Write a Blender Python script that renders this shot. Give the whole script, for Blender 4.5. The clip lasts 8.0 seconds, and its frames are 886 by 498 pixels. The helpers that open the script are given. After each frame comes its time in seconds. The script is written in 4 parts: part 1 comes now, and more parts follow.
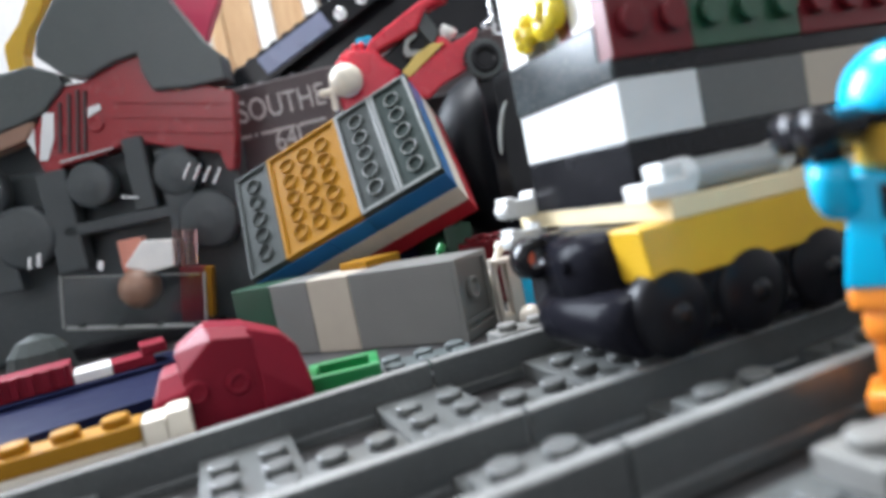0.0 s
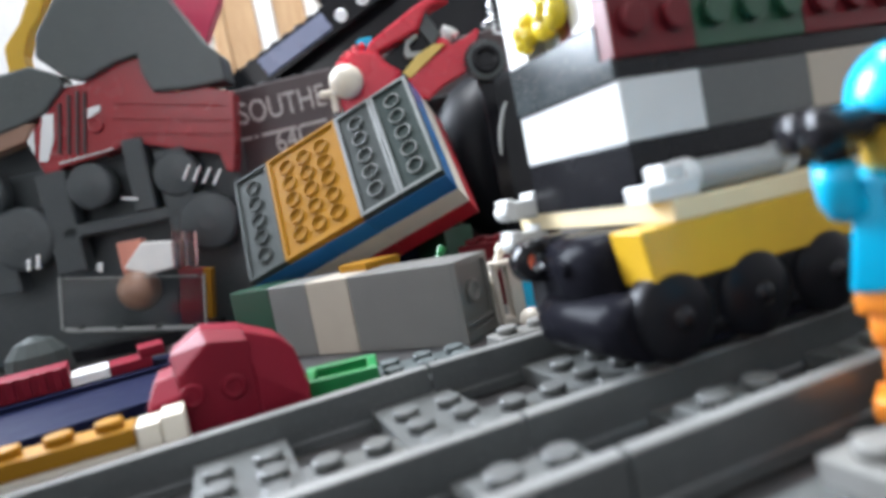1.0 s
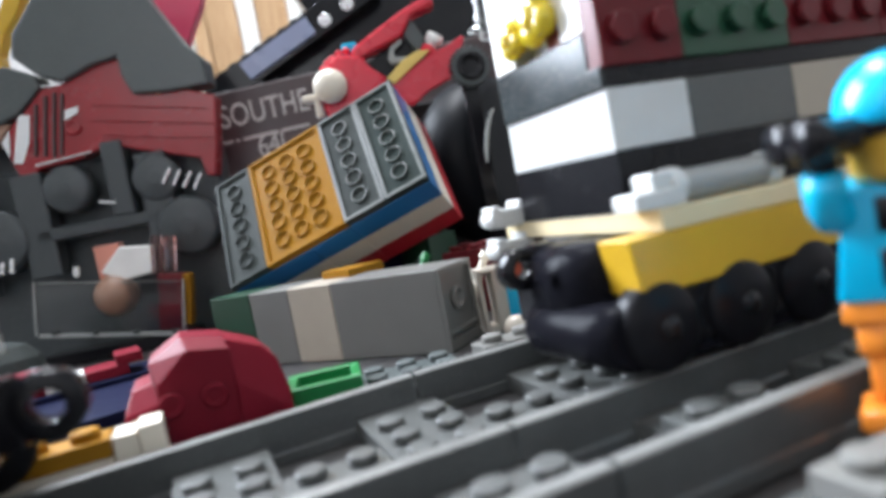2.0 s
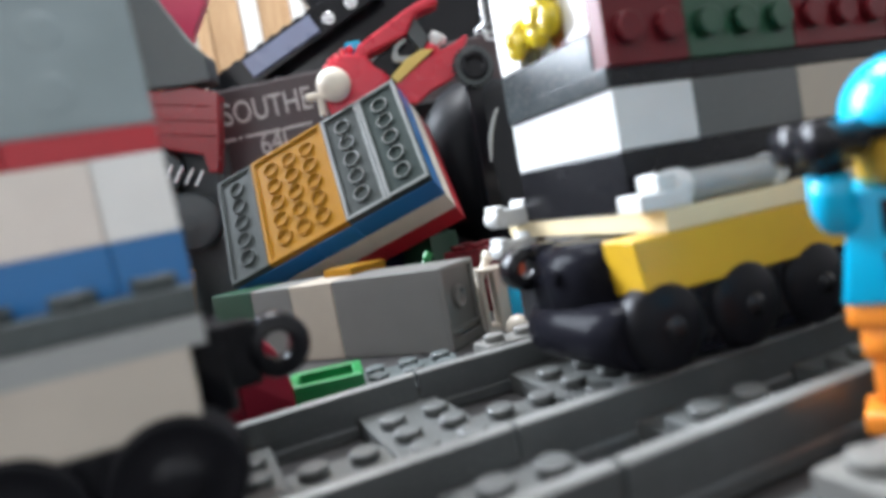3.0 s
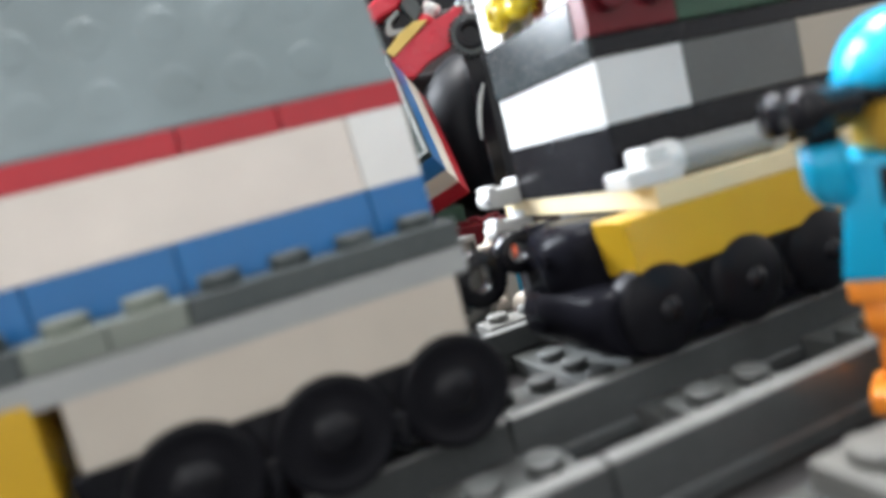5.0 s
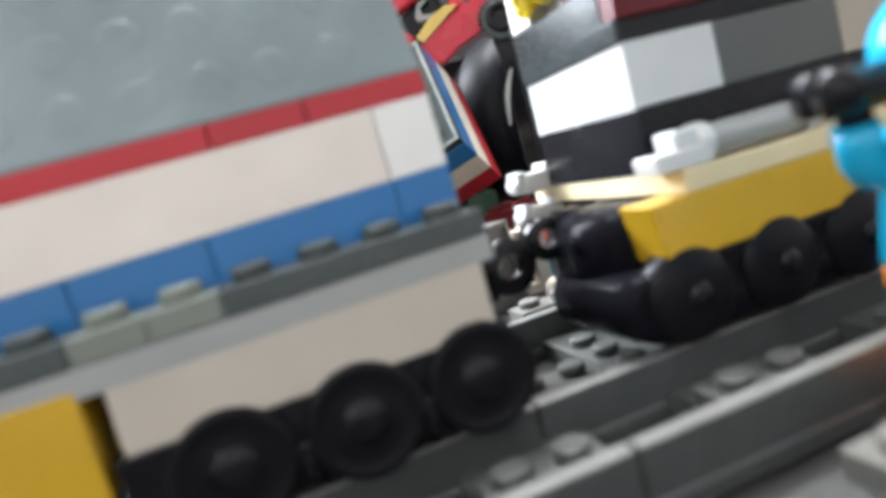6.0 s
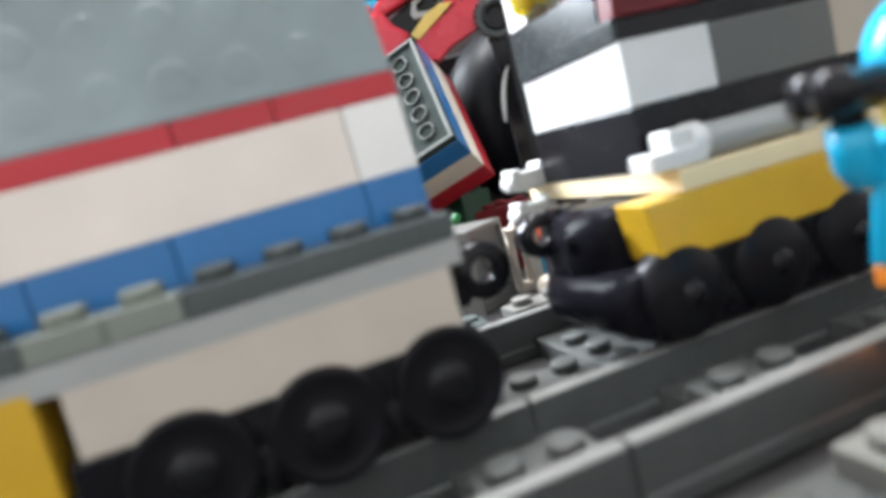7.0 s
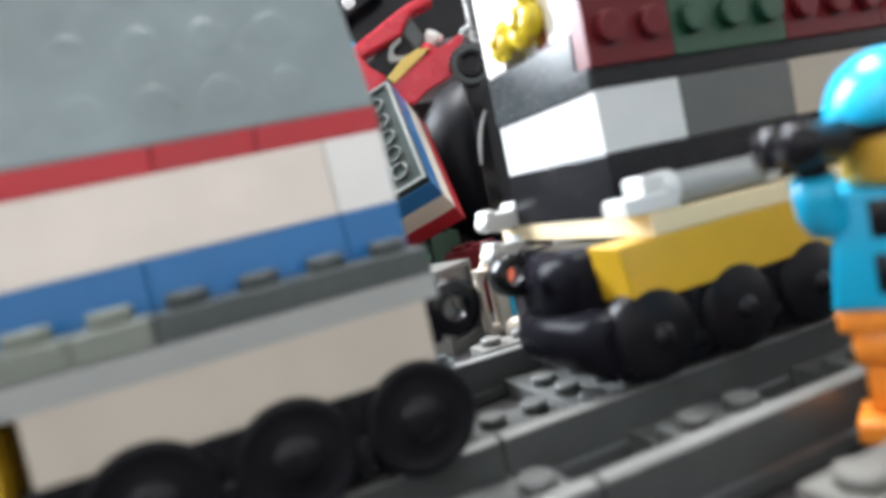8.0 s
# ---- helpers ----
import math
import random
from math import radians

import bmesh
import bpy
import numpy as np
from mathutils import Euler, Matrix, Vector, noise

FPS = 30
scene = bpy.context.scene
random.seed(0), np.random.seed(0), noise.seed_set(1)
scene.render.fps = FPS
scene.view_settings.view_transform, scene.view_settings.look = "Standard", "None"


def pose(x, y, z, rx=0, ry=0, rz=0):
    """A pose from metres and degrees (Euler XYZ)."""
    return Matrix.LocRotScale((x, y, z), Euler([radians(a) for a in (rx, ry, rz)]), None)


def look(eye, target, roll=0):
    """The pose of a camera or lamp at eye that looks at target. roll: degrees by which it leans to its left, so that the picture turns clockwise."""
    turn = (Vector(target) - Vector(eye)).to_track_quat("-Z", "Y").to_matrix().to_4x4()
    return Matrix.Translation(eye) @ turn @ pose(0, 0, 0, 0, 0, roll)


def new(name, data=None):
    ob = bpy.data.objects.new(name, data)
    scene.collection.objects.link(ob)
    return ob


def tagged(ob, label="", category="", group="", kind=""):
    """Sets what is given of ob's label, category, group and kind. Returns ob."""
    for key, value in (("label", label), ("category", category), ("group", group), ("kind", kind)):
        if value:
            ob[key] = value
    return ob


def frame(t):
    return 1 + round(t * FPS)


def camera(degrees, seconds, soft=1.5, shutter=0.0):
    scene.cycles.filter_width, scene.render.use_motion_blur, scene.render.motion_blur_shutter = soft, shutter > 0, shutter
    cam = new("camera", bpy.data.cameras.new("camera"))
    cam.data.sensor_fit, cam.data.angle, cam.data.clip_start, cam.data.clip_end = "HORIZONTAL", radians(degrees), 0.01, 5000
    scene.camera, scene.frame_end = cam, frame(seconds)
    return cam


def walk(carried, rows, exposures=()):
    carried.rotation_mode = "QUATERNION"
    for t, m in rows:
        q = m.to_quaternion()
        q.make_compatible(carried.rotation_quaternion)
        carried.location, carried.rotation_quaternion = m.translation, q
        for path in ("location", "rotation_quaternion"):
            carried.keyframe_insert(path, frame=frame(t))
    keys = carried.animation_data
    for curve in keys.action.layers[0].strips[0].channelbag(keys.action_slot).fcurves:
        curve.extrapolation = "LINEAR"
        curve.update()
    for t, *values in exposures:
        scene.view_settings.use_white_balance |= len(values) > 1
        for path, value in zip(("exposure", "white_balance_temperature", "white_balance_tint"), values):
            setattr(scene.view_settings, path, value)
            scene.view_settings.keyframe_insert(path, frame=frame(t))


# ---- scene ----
# The whole place is measured in millimetres of the toy system (stud pitch 8, brick 9.6, plate 3.2) and scaled to metres.
MM = 0.001
PITCH, BRICK, PLATE = 8.0, 9.6, 3.2

cam = camera(68.96, 8.0, soft=3.9, shutter=0.5)
# a small open lens focused on the tipped wagon: near things are soft
cam.data.dof.use_dof, cam.data.dof.focus_distance, cam.data.dof.aperture_fstop = True, 0.19, 13.0
walk(cam, [
    (0, pose(-0.0368, -0.0797, 0.0311, 85.48, 11.33, -21.12)),
    (0.5, pose(-0.0359, -0.0788, 0.0309, 85.96, 11.21, -20.42)),
    (1, pose(-0.0357, -0.0784, 0.0309, 85.70, 11.25, -20.94)),
    (1.5, pose(-0.0359, -0.0771, 0.0313, 85.89, 10.89, -22.61)),
    (1.7, pose(-0.0359, -0.0771, 0.0313, 85.89, 10.89, -22.61)),
    (2.8, pose(-0.0366, -0.0768, 0.0312, 85.90, 10.25, -22.53)),
    (3, pose(-0.0366, -0.0768, 0.0312, 85.90, 10.25, -22.53)),
    (3.5, pose(-0.0361, -0.0766, 0.0314, 85.49, 10.40, -22.60)),
    (4, pose(-0.0357, -0.0758, 0.0311, 85.54, 10.26, -22.89)),
    (4.2, pose(-0.0357, -0.0758, 0.0311, 85.39, 10.26, -22.91)),
    (5.3, pose(-0.0280, -0.0758, 0.0335, 82.81, 15.28, -19.74)),
    (5.5, pose(-0.0280, -0.0758, 0.0335, 82.81, 15.28, -18.74)),
    (6, pose(-0.0284, -0.0769, 0.0334, 82.71, 15.06, -17.62)),
    (6.5, pose(-0.0273, -0.0745, 0.0334, 82.49, 15.45, -17.24)),
    (7, pose(-0.0292, -0.0769, 0.0332, 82.38, 14.22, -18.39)),
    (7.5, pose(-0.0310, -0.0781, 0.0327, 83.89, 12.46, -19.61)),
    (8, pose(-0.0314, -0.0770, 0.0325, 85.60, 11.88, -21.43)),
], exposures=[(0.0, 0.2, 5900, 10), (1.0, 0.2, 5900, 10), (1.5, 0.06, 5900, 10), (3.0, 0.14, 5950, 10), (4.0, 0.34, 6100, 10), (5.5, 0.54, 6150, 10), (8.0, 0.54, 6150, 10)])

# ---- light ----
world = bpy.data.worlds.new("world")
scene.world = world
world.use_nodes = True
wn = world.node_tree.nodes
sky = wn.new("ShaderNodeTexSky")
sky.sky_type, sky.sun_disc = "NISHITA", False
sky.sun_elevation, sky.sun_rotation = radians(35), radians(-60)
wn["Background"].inputs["Strength"].default_value = 0.1
world.node_tree.links.new(sky.outputs["Color"], wn["Background"].inputs["Color"])


def area(name, m, sx, sy, watts, colour):
    data = bpy.data.lights.new(name, "AREA")
    data.shape, data.size, data.size_y, data.energy, data.color = "RECTANGLE", sx, sy, watts, colour
    ob = new(name, data)
    ob.matrix_world = m
    return ob


area("window_daylight", look((-0.665, 0.985, 0.70), (-0.1, 0.0, 0.02)), 0.6, 0.95, 66.0, (0.94, 0.97, 1.0))
area("ceiling_lamp_light", look((0.05, 0.42, 1.52), (0.03, 0.05, 0.0)), 0.55, 0.55, 36.0, (1.0, 0.98, 0.95))
# added fill from the near left; no lamp is known to stand there
area("near_fill_light", look((-0.27, -0.20, 0.27), (-0.05, 0.0, 0.03)), 0.24, 0.2, 0.32, (1.0, 0.96, 0.92))


# ---- materials ----
def plastic(name, colour, rough=0.28, grain=0.06, dust=0.0, bump=0.05):
    """Moulded plastic: faint clouding, fine scratches in the gloss, a trace of dust."""
    m = bpy.data.materials.new(name)
    m.use_nodes = True
    n, l = m.node_tree.nodes, m.node_tree.links
    p = n["Principled BSDF"]
    co = n.new("ShaderNodeTexCoord")
    big = n.new("ShaderNodeTexNoise")
    big.inputs["Scale"].default_value, big.inputs["Detail"].default_value = 90.0, 4.0
    fine = n.new("ShaderNodeTexNoise")
    fine.inputs["Scale"].default_value, fine.inputs["Detail"].default_value = 1400.0, 3.0
    l.new(co.outputs["Object"], big.inputs["Vector"])
    l.new(co.outputs["Object"], fine.inputs["Vector"])
    info = n.new("ShaderNodeObjectInfo")
    ramp = n.new("ShaderNodeMapRange")
    ramp.inputs["To Min"].default_value, ramp.inputs["To Max"].default_value = 1 - grain * 2, 1 + grain * 2
    l.new(big.outputs["Fac"], ramp.inputs["Value"])
    shift = n.new("ShaderNodeMapRange")
    shift.inputs["To Min"].default_value, shift.inputs["To Max"].default_value = 0.94, 1.06
    l.new(info.outputs["Random"], shift.inputs["Value"])
    mul = n.new("ShaderNodeMath")
    mul.operation = "MULTIPLY"
    l.new(ramp.outputs["Result"], mul.inputs[0])
    l.new(shift.outputs["Result"], mul.inputs[1])
    tint = n.new("ShaderNodeMix")
    tint.data_type, tint.blend_type = "RGBA", "MULTIPLY"
    tint.inputs["Factor"].default_value = 1.0
    tint.inputs["A"].default_value = (*colour, 1)
    l.new(mul.outputs["Value"], tint.inputs["B"])
    out = tint.outputs["Result"]
    if dust:
        spot = n.new("ShaderNodeMapRange")
        spot.inputs["From Min"].default_value, spot.inputs["From Max"].default_value = 0.55, 0.8
        spot.inputs["To Max"].default_value = dust
        l.new(fine.outputs["Fac"], spot.inputs["Value"])
        mix = n.new("ShaderNodeMix")
        mix.data_type = "RGBA"
        l.new(spot.outputs["Result"], mix.inputs["Factor"])
        l.new(out, mix.inputs["A"])
        mix.inputs["B"].default_value = (0.45, 0.43, 0.4, 1)
        out = mix.outputs["Result"]
    l.new(out, p.inputs["Base Color"])
    rr = n.new("ShaderNodeMapRange")
    rr.inputs["To Min"].default_value, rr.inputs["To Max"].default_value = rough - 0.08, rough + 0.14
    l.new(big.outputs["Fac"], rr.inputs["Value"])
    l.new(rr.outputs["Result"], p.inputs["Roughness"])
    bp = n.new("ShaderNodeBump")
    bp.inputs["Strength"].default_value, bp.inputs["Distance"].default_value = bump, 0.0004
    l.new(big.outputs["Fac"], bp.inputs["Height"])
    l.new(bp.outputs["Normal"], p.inputs["Normal"])
    return m


def clear(name, colour, rough=0.05):
    m = bpy.data.materials.new(name)
    m.use_nodes = True
    p = m.node_tree.nodes["Principled BSDF"]
    p.inputs["Base Color"].default_value = (*colour, 1)
    p.inputs["Transmission Weight"].default_value, p.inputs["Roughness"].default_value = 1.0, rough
    p.inputs["IOR"].default_value = 1.45
    return m


def wood(name, dark, light, scale):
    m = bpy.data.materials.new(name)
    m.use_nodes = True
    n, l = m.node_tree.nodes, m.node_tree.links
    p = n["Principled BSDF"]
    co, mp = n.new("ShaderNodeTexCoord"), n.new("ShaderNodeMapping")
    mp.inputs["Scale"].default_value = scale
    tx = n.new("ShaderNodeTexNoise")
    tx.inputs["Scale"].default_value, tx.inputs["Detail"].default_value = 6.0, 6.0
    l.new(co.outputs["Object"], mp.inputs["Vector"])
    l.new(mp.outputs["Vector"], tx.inputs["Vector"])
    cr = n.new("ShaderNodeValToRGB")
    cr.color_ramp.elements[0].position, cr.color_ramp.elements[0].color = 0.3, (*dark, 1)
    cr.color_ramp.elements[1].position, cr.color_ramp.elements[1].color = 0.7, (*light, 1)
    l.new(tx.outputs["Fac"], cr.inputs["Fac"])
    l.new(cr.outputs["Color"], p.inputs["Base Color"])
    p.inputs["Roughness"].default_value = 0.45
    return m


M_WHITE = plastic("white_plastic", (0.78, 0.77, 0.74), 0.3)
M_CREAM = plastic("cream_plastic", (0.72, 0.66, 0.55), 0.35)
M_TAN = plastic("tan_plastic", (0.74, 0.62, 0.38), 0.35)
M_RED = plastic("red_plastic", (0.46, 0.02, 0.032), 0.3)
M_SCARLET = plastic("scarlet_plastic", (0.6, 0.022, 0.045), 0.25)
M_MATTRED = plastic("matt_red_plastic", (0.16, 0.009, 0.02), 0.42)
M_CABBLACK = plastic("worn_black_plastic", (0.008, 0.008, 0.01), 0.2, dust=0.05)
M_WINE = plastic("wine_red_plastic", (0.26, 0.02, 0.026), 0.22)
M_DKRED = plastic("dark_red_plastic", (0.115, 0.01, 0.014), 0.3)
M_BLUE = plastic("blue_plastic", (0.026, 0.15, 0.38), 0.28, dust=0.05)
M_NAVY = plastic("dark_blue_plastic", (0.008, 0.01, 0.03), 0.5)
M_YELLOW = plastic("yellow_plastic", (0.6, 0.365, 0.018), 0.3)
M_MUSTARD = plastic("warm_yellow_plastic", (0.27, 0.13, 0.01), 0.38)
M_GREY = plastic("light_grey_plastic", (0.33, 0.34, 0.33), 0.33)
M_MIDGREY = plastic("stone_grey_plastic", (0.085, 0.089, 0.086), 0.3, dust=0.12)
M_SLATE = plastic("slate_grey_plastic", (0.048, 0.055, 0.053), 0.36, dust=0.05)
M_SAND = plastic("sand_plastic", (0.38, 0.335, 0.27), 0.4)
M_BEAM = plastic("warm_grey_plastic", (0.15, 0.148, 0.138), 0.38, dust=0.05)
M_DKGREY = plastic("dark_grey_plastic", (0.06, 0.072, 0.072), 0.36, dust=0.12)
M_ROOF = plastic("blue_grey_plastic", (0.19, 0.235, 0.245), 0.3, grain=0.12)
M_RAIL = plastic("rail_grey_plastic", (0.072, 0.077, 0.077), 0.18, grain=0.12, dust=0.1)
M_BLACK = plastic("black_plastic", (0.008, 0.008, 0.01), 0.1, dust=0.015)
M_GLOSSDARK = plastic("smoked_dark_plastic", (0.03, 0.037, 0.039), 0.16, grain=0.3, dust=0.3, bump=0.25)
M_MATTRED.node_tree.nodes["Principled BSDF"].inputs["Specular IOR Level"].default_value = 0.1
M_DKRED.node_tree.nodes["Principled BSDF"].inputs["Specular IOR Level"].default_value = 0.25
M_WHEEL = plastic("satin_black_plastic", (0.007, 0.007, 0.009), 0.3)
M_NOSE = plastic("polished_black_plastic", (0.008, 0.008, 0.011), 0.2, dust=0.015, bump=0.02)
M_NOSE.node_tree.nodes["Principled BSDF"].inputs["Specular IOR Level"].default_value = 0.02
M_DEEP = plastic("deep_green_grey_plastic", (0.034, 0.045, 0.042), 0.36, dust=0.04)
# slate rims of the wagon floor, paler to hold their highlights
M_SLATERIM = plastic("slate_highlight_plastic", (0.15, 0.16, 0.155), 0.3, grain=0.15)
M_CHARCOAL = plastic("charcoal_grey_plastic", (0.042, 0.05, 0.053), 0.4, dust=0.12)
M_PALE = plastic("pale_grey_plastic", (0.6, 0.61, 0.6), 0.32)
M_AGED = plastic("aged_white_plastic", (0.74, 0.67, 0.6), 0.32)
M_SAGE = plastic("sage_grey_plastic", (0.2, 0.22, 0.19), 0.34, dust=0.05)
M_ROSE = plastic("rose_red_plastic", (0.62, 0.05, 0.12), 0.3)
# paler grey for rail tops: wear, plus the window light they catch
M_RAILTOP = plastic("worn_lit_rail_grey_plastic", (0.17, 0.172, 0.166), 0.3, grain=0.2, dust=0.2)
M_BEIGE = plastic("beige_plastic", (0.5, 0.45, 0.38), 0.35)
M_RUBBER = plastic("black_rubber", (0.012, 0.012, 0.013), 0.5)
M_TYRE = plastic("worn_black_rubber", (0.009, 0.01, 0.012), 0.42)
M_TYRE.node_tree.nodes["Principled BSDF"].inputs["Specular IOR Level"].default_value = 0.1
M_STRAW = plastic("pale_yellow_plastic", (0.7, 0.5, 0.12), 0.35)
M_GREEN = plastic("green_plastic", (0.012, 0.16, 0.04), 0.3)
M_DKGREEN = plastic("dark_green_plastic", (0.013, 0.055, 0.027), 0.3)
M_AZURE = plastic("azure_plastic", (0.015, 0.4, 0.66), 0.22)
M_ORANGE = plastic("orange_plastic", (0.85, 0.27, 0.03), 0.25)
M_RUST = plastic("orange_red_plastic", (0.42, 0.08, 0.035), 0.35)
M_SKIN = plastic("ochre_plastic", (0.62, 0.36, 0.04), 0.3)
M_LAVENDER = plastic("lavender_plastic", (0.27, 0.31, 0.46), 0.25)
M_TANBALL = plastic("brown_tan_plastic", (0.26, 0.15, 0.1), 0.4)
M_SALMONCLEAR = clear("salmon_clear_plastic", (0.85, 0.55, 0.5), 0.12)
M_PINK = plastic("salmon_plastic", (0.62, 0.25, 0.18), 0.35)
M_MAROON = plastic("maroon_paint", (0.045, 0.026, 0.027), 0.4)
M_PRINT = plastic("grey_print", (0.45, 0.42, 0.4), 0.5)
M_CHROME = plastic("silver_plastic", (0.75, 0.75, 0.76), 0.15)
M_CHROME.node_tree.nodes["Principled BSDF"].inputs["Metallic"].default_value = 1.0
for dull in (M_GLOSSDARK, M_BLACK, M_CABBLACK, M_RUBBER):
    dull.node_tree.nodes["Principled BSDF"].inputs["Specular IOR Level"].default_value = 0.25
for matt in (M_DEEP, M_SLATE, M_MUSTARD):
    matt.node_tree.nodes["Principled BSDF"].inputs["Specular IOR Level"].default_value = 0.08
M_NAVY.node_tree.nodes["Principled BSDF"].inputs["Specular IOR Level"].default_value = 0.03
M_WHEEL.node_tree.nodes["Principled BSDF"].inputs["Specular IOR Level"].default_value = 0.14
M_CLEAR = clear("clear_plastic", (0.95, 0.96, 0.97))
M_AMBER = plastic("clear_yellow_plastic", (0.9, 0.72, 0.03), 0.18)
M_AMBER.node_tree.nodes["Principled BSDF"].inputs["Transmission Weight"].default_value = 0.45
M_TABLE = wood("dark_table_wood", (0.014, 0.013, 0.013), (0.03, 0.028, 0.027), (4, 40, 4))
M_PINE = wood("pine_wood", (0.42, 0.25, 0.12), (0.6, 0.4, 0.22), (60, 60, 3))
M_PAINT = plastic("pale_wall_paint", (0.47, 0.46, 0.445), 0.7)
M_CEIL = plastic("white_ceiling_paint", (0.8, 0.79, 0.77), 0.8)
M_FLOOR = wood("oak_floor_wood", (0.2, 0.12, 0.07), (0.32, 0.2, 0.12), (2, 20, 2))


# ---- building helpers (local millimetres in, metres out) ----
def finish(name, bm, material, parent=None, label="", at=(0, 0, 0)):
    me = bpy.data.meshes.new(name)
    bmesh.ops.scale(bm, vec=(MM, MM, MM), verts=bm.verts)
    bm.to_mesh(me)
    bm.free()
    for mat in material if isinstance(material, (list, tuple)) else [material]:
        me.materials.append(mat)
    return put(name, me, parent, label, at)


def put(name, me, parent=None, label="", at=(0, 0, 0), turn=None):
    ob = new(name, me)
    if parent is not None:
        ob.parent = parent
    ob.matrix_basis = Matrix.Translation(Vector(at) * MM) @ (turn.to_4x4() if turn is not None else Matrix())
    if label:
        ob["label"] = label
    return ob


part = finish


def thing(name, at, label, category, turn=(0, 0, 0), group=""):
    """An empty at a thing's base, in millimetres and degrees."""
    ob = new(name)
    ob.empty_display_size = 0.01
    ob.matrix_basis = pose(at[0] * MM, at[1] * MM, at[2] * MM, *turn)
    return tagged(ob, label, category, group)


def box(bm, lo, hi, bevel=0.2, segs=2, mat=0, turn=None):
    """A box with rounded edges between two corners."""
    old = set(bm.faces)
    made = bmesh.ops.create_cube(bm, size=1.0)["verts"]
    size, mid = Vector(hi) - Vector(lo), (Vector(hi) + Vector(lo)) / 2
    for v in made:
        v.co = Vector((v.co.x * size.x, v.co.y * size.y, v.co.z * size.z))
    if bevel:
        edges = list({e for v in made for e in v.link_edges})
        bmesh.ops.bevel(bm, geom=edges, offset=min(bevel, min(size) * 0.45), segments=segs, affect="EDGES", profile=0.5)
    faces = [f for f in bm.faces if f not in old]
    verts = {v for f in faces for v in f.verts}
    m = Matrix.Translation(mid) @ (turn.to_4x4() if turn is not None else Matrix())
    for v in verts:
        v.co = m @ v.co
    for f in faces:
        f.material_index = mat
    return verts


def lathe(bm, profile, m=Matrix(), steps=20, mat=0, smooth=True):
    """Turns a profile of (radius, height) about z; closes the ends."""
    rings = []
    for r, z in profile:
        rings.append([bm.verts.new(m @ Vector((r * math.cos(a), r * math.sin(a), z))) for a in (2 * math.pi * i / steps for i in range(steps))])
    for a, b in zip(rings, rings[1:]):
        for i in range(steps):
            f = bm.faces.new((a[i], a[(i + 1) % steps], b[(i + 1) % steps], b[i]))
            f.smooth, f.material_index = smooth, mat
    for ring, flip in ((rings[0], True), (rings[-1], False)):
        f = bm.faces.new(ring[::-1] if flip else ring)
        f.material_index = mat
    return rings


def stud(bm, x, y, z, m=Matrix(), mat=0, steps=18):
    lathe(bm, [(2.4, 0.0), (2.4, 1.45), (2.3, 1.65), (2.1, 1.75)], m @ Matrix.Translation((x, y, z)), steps, mat, True)


def low_stud(bm, m):
    lathe(bm, [(2.6, -0.1), (2.5, 0.0), (2.2, 0.016), (1.6, 0.02)], m, 20)


def extrude(bm, outline, y0, y1, bevel=0.25, mat=0):
    """A side outline of (x, z) points carried from y0 to y1."""
    a = [bm.verts.new((x, y0, z)) for x, z in outline]
    b = [bm.verts.new((x, y1, z)) for x, z in outline]
    fs = [bm.faces.new(a), bm.faces.new(b[::-1])]
    for i in range(len(a)):
        j = (i + 1) % len(a)
        fs.append(bm.faces.new((a[j], a[i], b[i], b[j])))
    bmesh.ops.recalc_face_normals(bm, faces=fs)
    for f in fs:
        f.material_index = mat
    if bevel:
        edges = list({e for f in fs for e in f.edges})
        bmesh.ops.bevel(bm, geom=edges, offset=bevel, segments=2, affect="EDGES", profile=0.5)


def tube(bm, points, radii, mat=0, steps=14):
    rings = []
    for i, (p, r) in enumerate(zip(points, radii)):
        d = (points[min(i + 1, len(points) - 1)] - points[max(i - 1, 0)]).normalized()
        q = d.to_track_quat("Z", "Y")
        rings.append([bm.verts.new(p + q @ Vector((r * math.cos(a), r * math.sin(a), 0))) for a in (2 * math.pi * k / steps for k in range(steps))])
    for a, b in zip(rings, rings[1:]):
        for k in range(steps):
            f = bm.faces.new((a[k], a[(k + 1) % steps], b[(k + 1) % steps], b[k]))
            f.material_index = mat
    bm.faces.new(rings[0][::-1]).material_index = mat
    bm.faces.new(rings[-1]).material_index = mat


AX = {"x": Matrix.Rotation(radians(90), 4, "Y"), "y": Matrix.Rotation(radians(-90), 4, "X"), "z": Matrix()}
BRICKS = {}


def brick_mesh(nx, ny, plates, material, studs=True):
    key = (nx, ny, plates, material.name, studs)
    if key not in BRICKS:
        bm = bmesh.new()
        box(bm, (0.06, 0.06, 0), (nx * PITCH - 0.06, ny * PITCH - 0.06, plates * PLATE), 0.22)
        if studs:
            for i in range(int(nx)):
                for j in range(int(ny)):
                    stud(bm, (i + 0.5) * PITCH, (j + 0.5) * PITCH, plates * PLATE - 0.05)
        me = bpy.data.meshes.new("brick")
        bmesh.ops.scale(bm, vec=(MM, MM, MM), verts=bm.verts)
        bm.to_mesh(me)
        bm.free()
        me.materials.append(material)
        BRICKS[key] = me
    return BRICKS[key]


def brick(parent, nx, ny, plates, at, material, studs=True, label="", turn=None, name=""):
    return put(name or ("plate" if plates < 3 else "brick"), brick_mesh(nx, ny, plates, material, studs), parent, label, at, turn)


